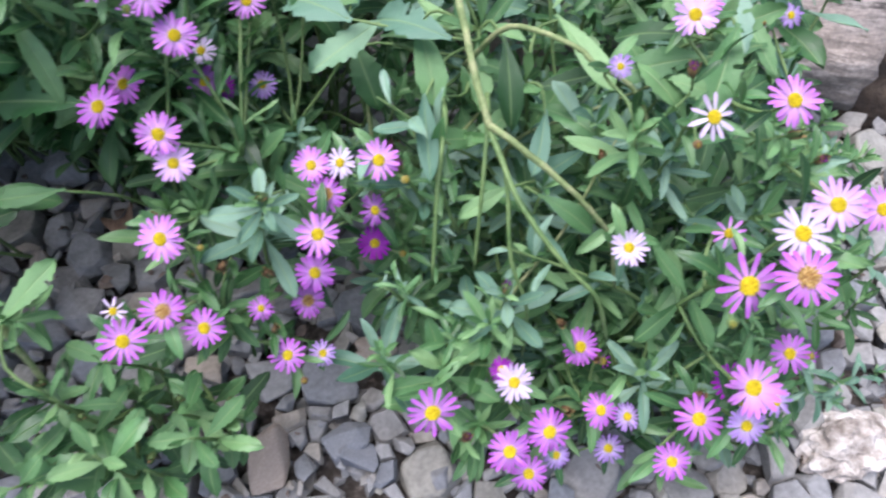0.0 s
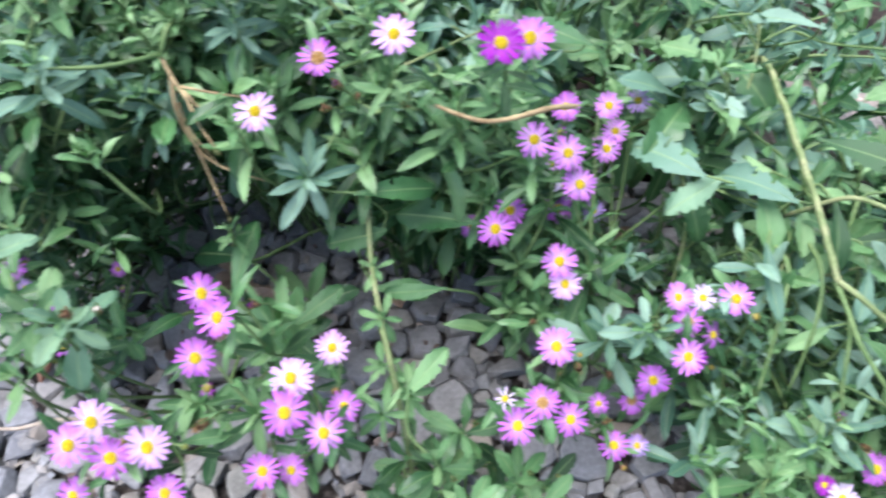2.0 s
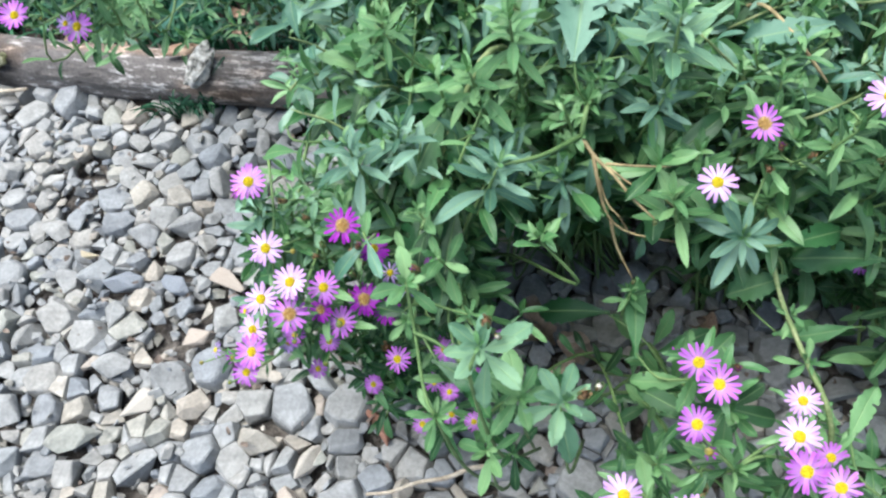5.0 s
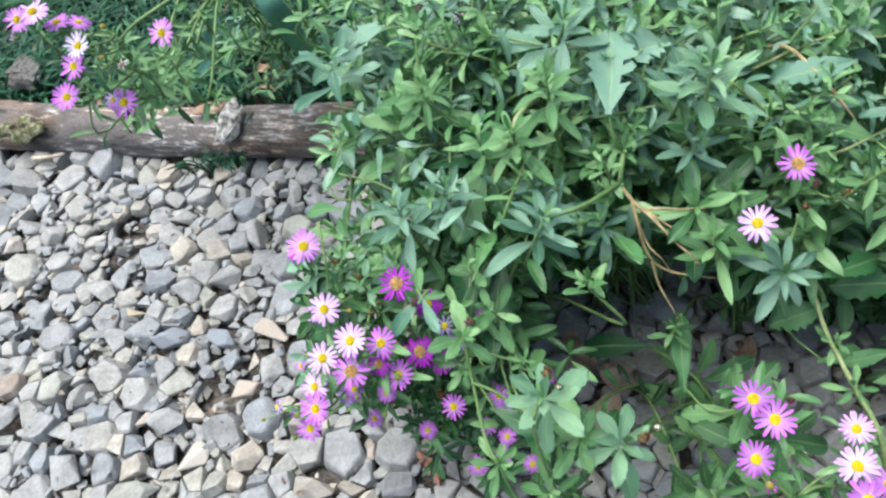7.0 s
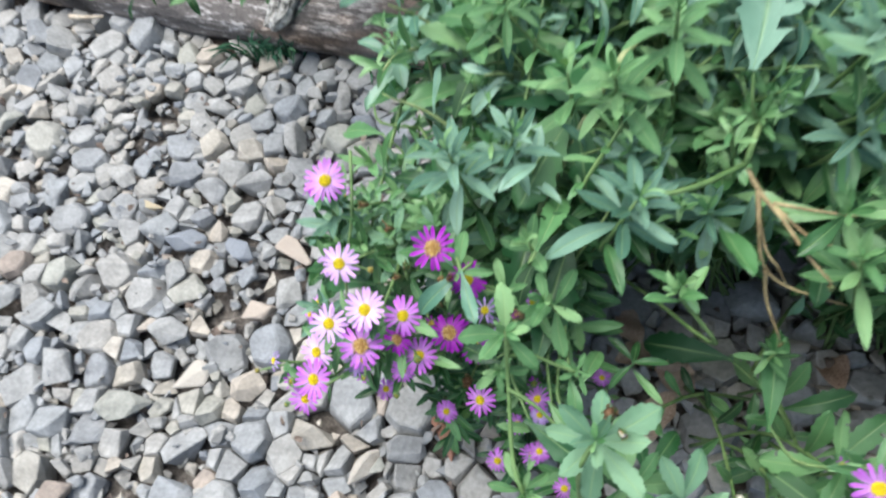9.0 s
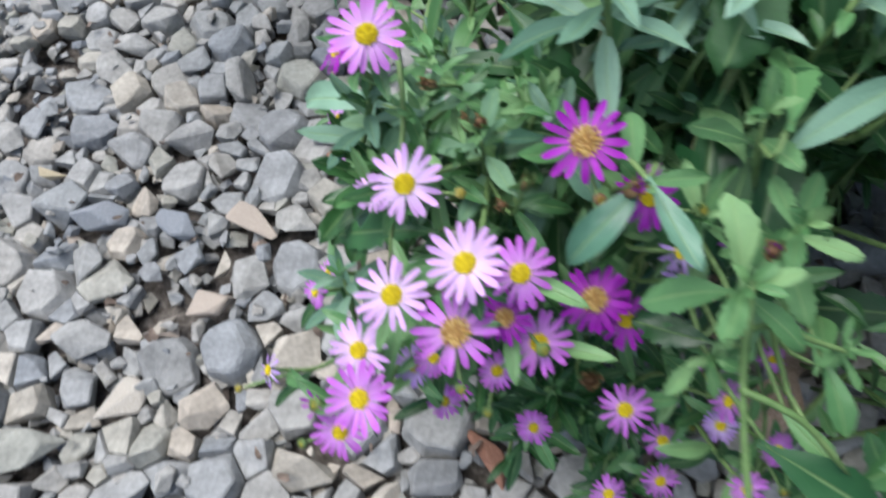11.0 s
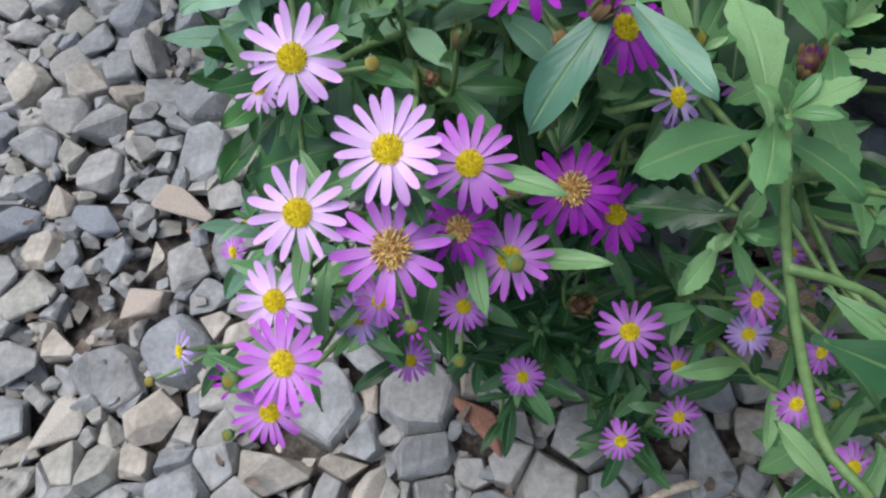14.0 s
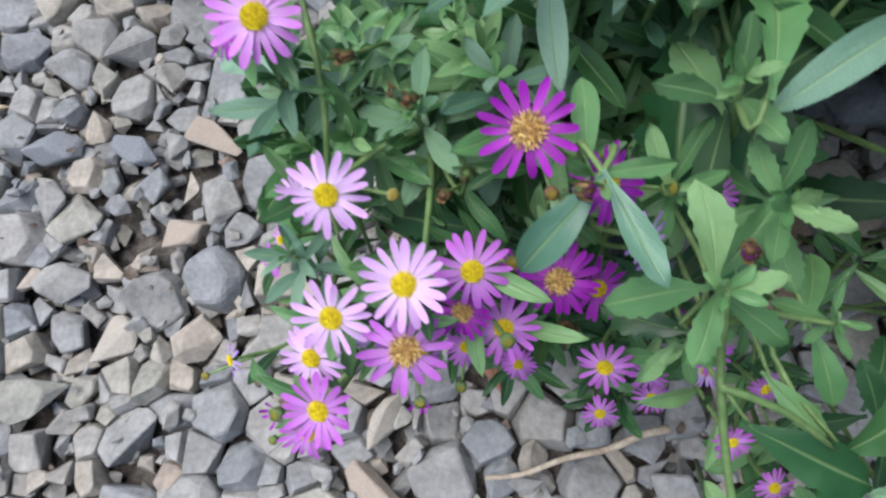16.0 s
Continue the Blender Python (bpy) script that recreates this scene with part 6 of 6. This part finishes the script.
fill(edge, 0.12, 0.27, 0.12, 0.36, 34, -0.02, 0.06, TIPS, 0.018, 86, (leaf_green, leaf_grey))
fill(centre, -0.18, -0.03, 0.24, 0.44, 24, 0.02, 0.12, TIPS, 0.019, 87, TENDER)
fill(left, -0.62, -0.48, 0.25, 0.40, 24, 0.00, 0.08, TIPS, 0.020, 88, TENDER)


def ragged(plant, x0, x1, y0, y1, count, low, high, seed, mats=(leaf_green, leaf_deep_shade)):
    """Old, broad, toothed and eaten leaves below the leafy tips."""
    r = random.Random(seed)
    for _ in range(count):
        x, y = r.uniform(x0, x1), r.uniform(y0, y1)
        a = r.uniform(0, 6.28)
        plant.big(x, y, mound(x, y) - r.uniform(low, high) - 0.06 * over_stem(x, y), (math.cos(a), math.sin(a), r.uniform(-0.3, 0.3)), r.uniform(0.045, 0.07), r.choice(("broad", "toothed")), r.choice(mats), face=(r.uniform(-0.3, 0.3), r.uniform(-0.7, 0.0), 1))


ragged(middle, -0.54, -0.33, 0.29, 0.45, 16, 0.01, 0.06, 61)
ragged(back, -0.63, -0.40, 0.42, 0.62, 18, -0.02, 0.03, 62, (leaf_grey, leaf_grey, leaf_green))
ragged(star, -0.32, -0.15, 0.30, 0.44, 10, 0.01, 0.06, 63)
ragged(back_mid, -0.38, -0.08, 0.42, 0.70, 18, -0.02, 0.03, 64, (leaf_grey, leaf_pale, leaf_green))
ragged(back_right, -0.06, 0.14, 0.36, 0.60, 16, -0.02, 0.03, 66, (leaf_grey, leaf_grey, leaf_green))
ragged(left, -0.62, -0.49, 0.27, 0.40, 6, 0.03, 0.08, 65)

def wander(plant, x0, x1, y0, y1, count, seed):
    """Thin stems that lean through the top of the leaves, leafy towards their tips."""
    r = random.Random(seed)
    for _ in range(count):
        x, y, a, reach = r.uniform(x0, x1), r.uniform(y0, y1), r.uniform(0, 6.28), r.uniform(0.05, 0.10)
        p = Vector((x, y, mound(x, y) - 0.035))
        q = Vector((min(max(x + reach * math.cos(a), x0), x1), min(max(y + reach * 0.8 * math.sin(a), y0), y1), 0))
        q.z = mound(q.x, q.y) + r.uniform(0.0, 0.025)
        mid = p.lerp(q, 0.5) + shaky(r, 0.006)
        line = plant.stem([p - Vector((0, 0, 0.05)), p, mid, q], 0.0015, 0.0008, r.choice((stem_mat, stem_mat, stem_old)))
        plant.along(line, 0.42, 0.011, r.choice(("narrow", "narrow", "oval")), 0.028, r.choice((leaf_grey, leaf_grey, leaf_green, leaf_fresh)))


wander(middle, -0.54, -0.34, 0.30, 0.46, 16, 71)
wander(star, -0.32, -0.15, 0.30, 0.46, 9, 72)
wander(back, -0.62, -0.42, 0.42, 0.62, 10, 73)
wander(back_mid, -0.38, -0.08, 0.42, 0.66, 18, 74)
wander(right, -0.02, 0.16, 0.18, 0.40, 12, 75)
wander(back_right, -0.06, 0.20, 0.36, 0.60, 10, 76)
wander(left, -0.60, -0.50, 0.28, 0.40, 5, 77)

for plant in (left, middle, front, star, centre, right, edge, back, back_mid, back_right, far, sprig):
    plant.close()

# ---- grass, strap leaves and litter behind the log ----


def ribbon(points, wide, lift=0.0, steps=5):
    """Verts, faces and UVs of a grass-like blade along a line, creased along its middle."""
    line = spline(points, steps)
    verts, uvs, faces = [], [], []
    for i, p in enumerate(line):
        t = i / (len(line) - 1)
        d = (line[min(i + 1, len(line) - 1)] - line[max(i - 1, 0)]).normalized()
        x = d.cross(Vector((0.2, -0.6, 0.75)))
        x = x.normalized() if x.length > 1e-4 else Vector((1, 0, 0))
        n = x.cross(d)
        w = wide * 0.5 * min(1.0, 0.75 + t) * (1 - max(0.0, (t - 0.55) / 0.45) ** 2 * 0.97)
        verts += [p - x * w + n * w * 0.3, p, p + x * w + n * w * 0.3]
        uvs += [(0, t), (0.5, t), (1, t)]
    for i in range(len(line) - 1):
        for k in range(2):
            a = i * 3 + k
            faces.append((a, a + 1, a + 4, a + 3))
    return verts, faces, uvs


def grass_patch(name, label, spots, height, seed, wide=0.0026):
    r = random.Random(seed)
    verts, faces, uvs = [], [], []
    for x, y in spots:
        z = bed_height(x, y) if y > log_line(x) else 0.0
        a, tall = r.uniform(0, 6.28), height * r.uniform(0.6, 1.25)
        out = Vector((math.cos(a), math.sin(a), 0)) * tall * r.uniform(0.3, 1.1)
        p = Vector((x, y, z - 0.004))
        v, f, uv = ribbon([p, p + out * 0.35 + Vector((0, 0, tall * 0.55)), p + out + Vector((0, 0, tall * r.uniform(0.35, 0.8)))], wide * r.uniform(0.7, 1.2), steps=3)
        base = len(verts)
        verts += v
        uvs += uv
        faces += [tuple(i + base for i in q) for q in f]
    return thing(name, label, "grass", me=mesh_from(name, verts, faces, uvs, grass_mat, True), kind="stuff")


grass_rng = random.Random(5)
spots = []
for _ in range(1500):
    cx, cy = grass_rng.uniform(-1.75, -0.60), grass_rng.uniform(0.74, 1.35)
    if cy < log_line(cx) + 0.075 or noise.noise(Vector((cx * 5, cy * 5, 2))) < -0.25:
        continue
    spots += [(cx + grass_rng.gauss(0, 0.010), cy + grass_rng.gauss(0, 0.010)) for _ in range(grass_rng.choice((5, 7, 8, 9)))]
grass_patch("grass", "dark green tufts of fine grass behind the log", spots, 0.058, 6, 0.0042)
spots = [(-0.925 + grass_rng.gauss(0, 0.020), 0.662 + grass_rng.gauss(0, 0.007)) for _ in range(46)]
grass_patch("grass_tuft", "small dark grass tuft at the foot of the log", spots, 0.050, 8, 0.0032)
spots = [(-0.745 + grass_rng.gauss(0, 0.018), 0.640 + grass_rng.gauss(0, 0.008)) for _ in range(24)]
grass_patch("grass_tuft", "small dark grass tuft at the foot of the log", spots, 0.050, 9, 0.0030)

strap = thing("strap_leaf_plant", "plant with long blue-green strap leaves behind the log", "plant", pose(-0.80, 0.98, 0.02))


def strap_leaf(points, wide):
    v, f, uv = ribbon([Vector(p) - Vector((-0.80, 0.98, 0.02)) for p in points], wide)
    part("leaf", mesh_from("leaf", v, f, uv, strap_mat, True), strap)


strap_leaf([(-0.83, 0.98, 0.02), (-0.85, 0.84, 0.235), (-0.863, 0.756, 0.220), (-0.891, 0.757, 0.170), (-0.924, 0.752, 0.120), (-0.957, 0.724, 0.090)], 0.021)
strap_leaf([(-0.80, 0.99, 0.02), (-0.77, 0.76, 0.33), (-0.737, 0.626, 0.300), (-0.728, 0.620, 0.260), (-0.725, 0.641, 0.200), (-0.722, 0.660, 0.140)], 0.026)
strap_leaf([(-0.77, 1.00, 0.02), (-0.74, 0.95, 0.26), (-0.68, 0.88, 0.36), (-0.60, 0.82, 0.33)], 0.024)


def litter(x, y, z, size, turn, mat, label, seed, group="fallen leaves"):
    """A curled dead leaf."""
    v, f, uv = blade(0.62, 0.9, 0.9, 0.35, 9, wave=0.5, seed=seed)
    r = random.Random(seed)
    thing("dead_leaf", label, "leaf", Matrix.LocRotScale((x, y, z), Euler((r.uniform(-0.3, 0.3), r.uniform(-0.3, 0.3), radians(turn))), (size,) * 3), mesh_from("dead_leaf", v, f, uv, mat, True), group)


for x, y, size, turn, kind in ((-0.440, 0.300, 0.050, -60, 3), (-0.420, 0.318, 0.044, 30, 5), (-0.388, 0.280, 0.052, 150, 6), (-0.405, 0.300, 0.046, -110, 8), (-0.372, 0.300, 0.038, 80, 11)):
    litter(x, y, 0.026, size, turn, pale_dead_leaf, "curled brown dead leaf lying on gravel", kind)
litter(-0.250, 0.310, 0.016, 0.045, 20, dead_leaf, "curled brown dead leaf lying on gravel", 7)
litter(-0.060, 0.345, 0.020, 0.060, 60, dead_leaf, "brown dead leaf under the plant", 9)
litter(-0.060, 0.400, 0.030, 0.060, -60, dead_leaf, "brown dead leaf under the plant", 10)
litter_rng = random.Random(12)
for i in range(40):
    x, y = litter_rng.uniform(-1.5, -0.62), litter_rng.uniform(0.76, 1.15)
    litter(x, y, bed_height(x, y) + 0.012, litter_rng.uniform(0.03, 0.055), litter_rng.uniform(0, 360), dead_leaf, "brown dead leaf among the grass", 20 + i)


debris_rng = random.Random(33)
verts, faces, uvs = [], [], []
for _ in range(500):
    x, y = debris_rng.uniform(-1.4, 0.6), debris_rng.uniform(-0.2, 0.64)
    if y > log_line(x) - 0.03:
        continue
    v, f, uv = blade(debris_rng.uniform(0.25, 0.8), 0.9, debris_rng.uniform(0.2, 1.4), 0.3, 4, wave=0.4, seed=debris_rng.randrange(99), cols=2)
    m = np.array(Matrix.LocRotScale((x, y, debris_rng.uniform(0.000, 0.012)), Euler((debris_rng.uniform(-0.8, 0.8), debris_rng.uniform(-0.8, 0.8), debris_rng.uniform(0, 6.28))), (debris_rng.uniform(0.004, 0.014),) * 3))
    base = len(verts)
    verts += list(v @ m[:3, :3].T + m[:3, 3])
    faces += [tuple(k + base for k in q) for q in f]
    uvs += list(uv)
part("debris", mesh_from("debris", verts, faces, uvs, debris_mat, True), gravel, kind="stuff")


def twig(name, label, points, r0, r1, mat):
    v, f = tube_data(spline(points, 5), [r0 + (r1 - r0) * i / (5 * (len(points) - 1)) for i in range(5 * (len(points) - 1) + 1)], 7)
    thing(name, label, "twig", me=mesh_from(name, v, f, None, mat, True))


twig("twig", "thin bleached twig lying on gravel", [(-0.468, 0.168, 0.027), (-0.484, 0.164, 0.029), (-0.505, 0.155, 0.027), (-0.530, 0.149, 0.028), (-0.556, 0.139, 0.026), (-0.578, 0.136, 0.025)], 0.0027, 0.0015, twig_mat)
twig("twig", "short pale bark strip beside the log", [(-1.245, 0.688, 0.020), (-1.220, 0.684, 0.024), (-1.190, 0.690, 0.022)], 0.0040, 0.0020, twig_mat)
bm = bmesh.new()
bmesh.ops.create_cube(bm, size=2.0)
bmesh.ops.bevel(bm, geom=bm.edges[:], offset=0.25, segments=2, affect="EDGES")
bmesh.ops.subdivide_edges(bm, edges=bm.edges[:], cuts=2, use_grid_fill=True)
for v in bm.verts:
    v.co *= 1 + 0.16 * noise.noise(v.co * 1.6) + 0.08 * noise.noise(v.co * 5)
thing("wood_chunk", "pale weathered wood chunk in the grass", "wood", Matrix.LocRotScale((-1.31, 0.87, 0.052), Euler((0.5, 0.25, 1.9)), (0.062, 0.024, 0.012)), mesh_of("wood_chunk", bm, wood_pale))
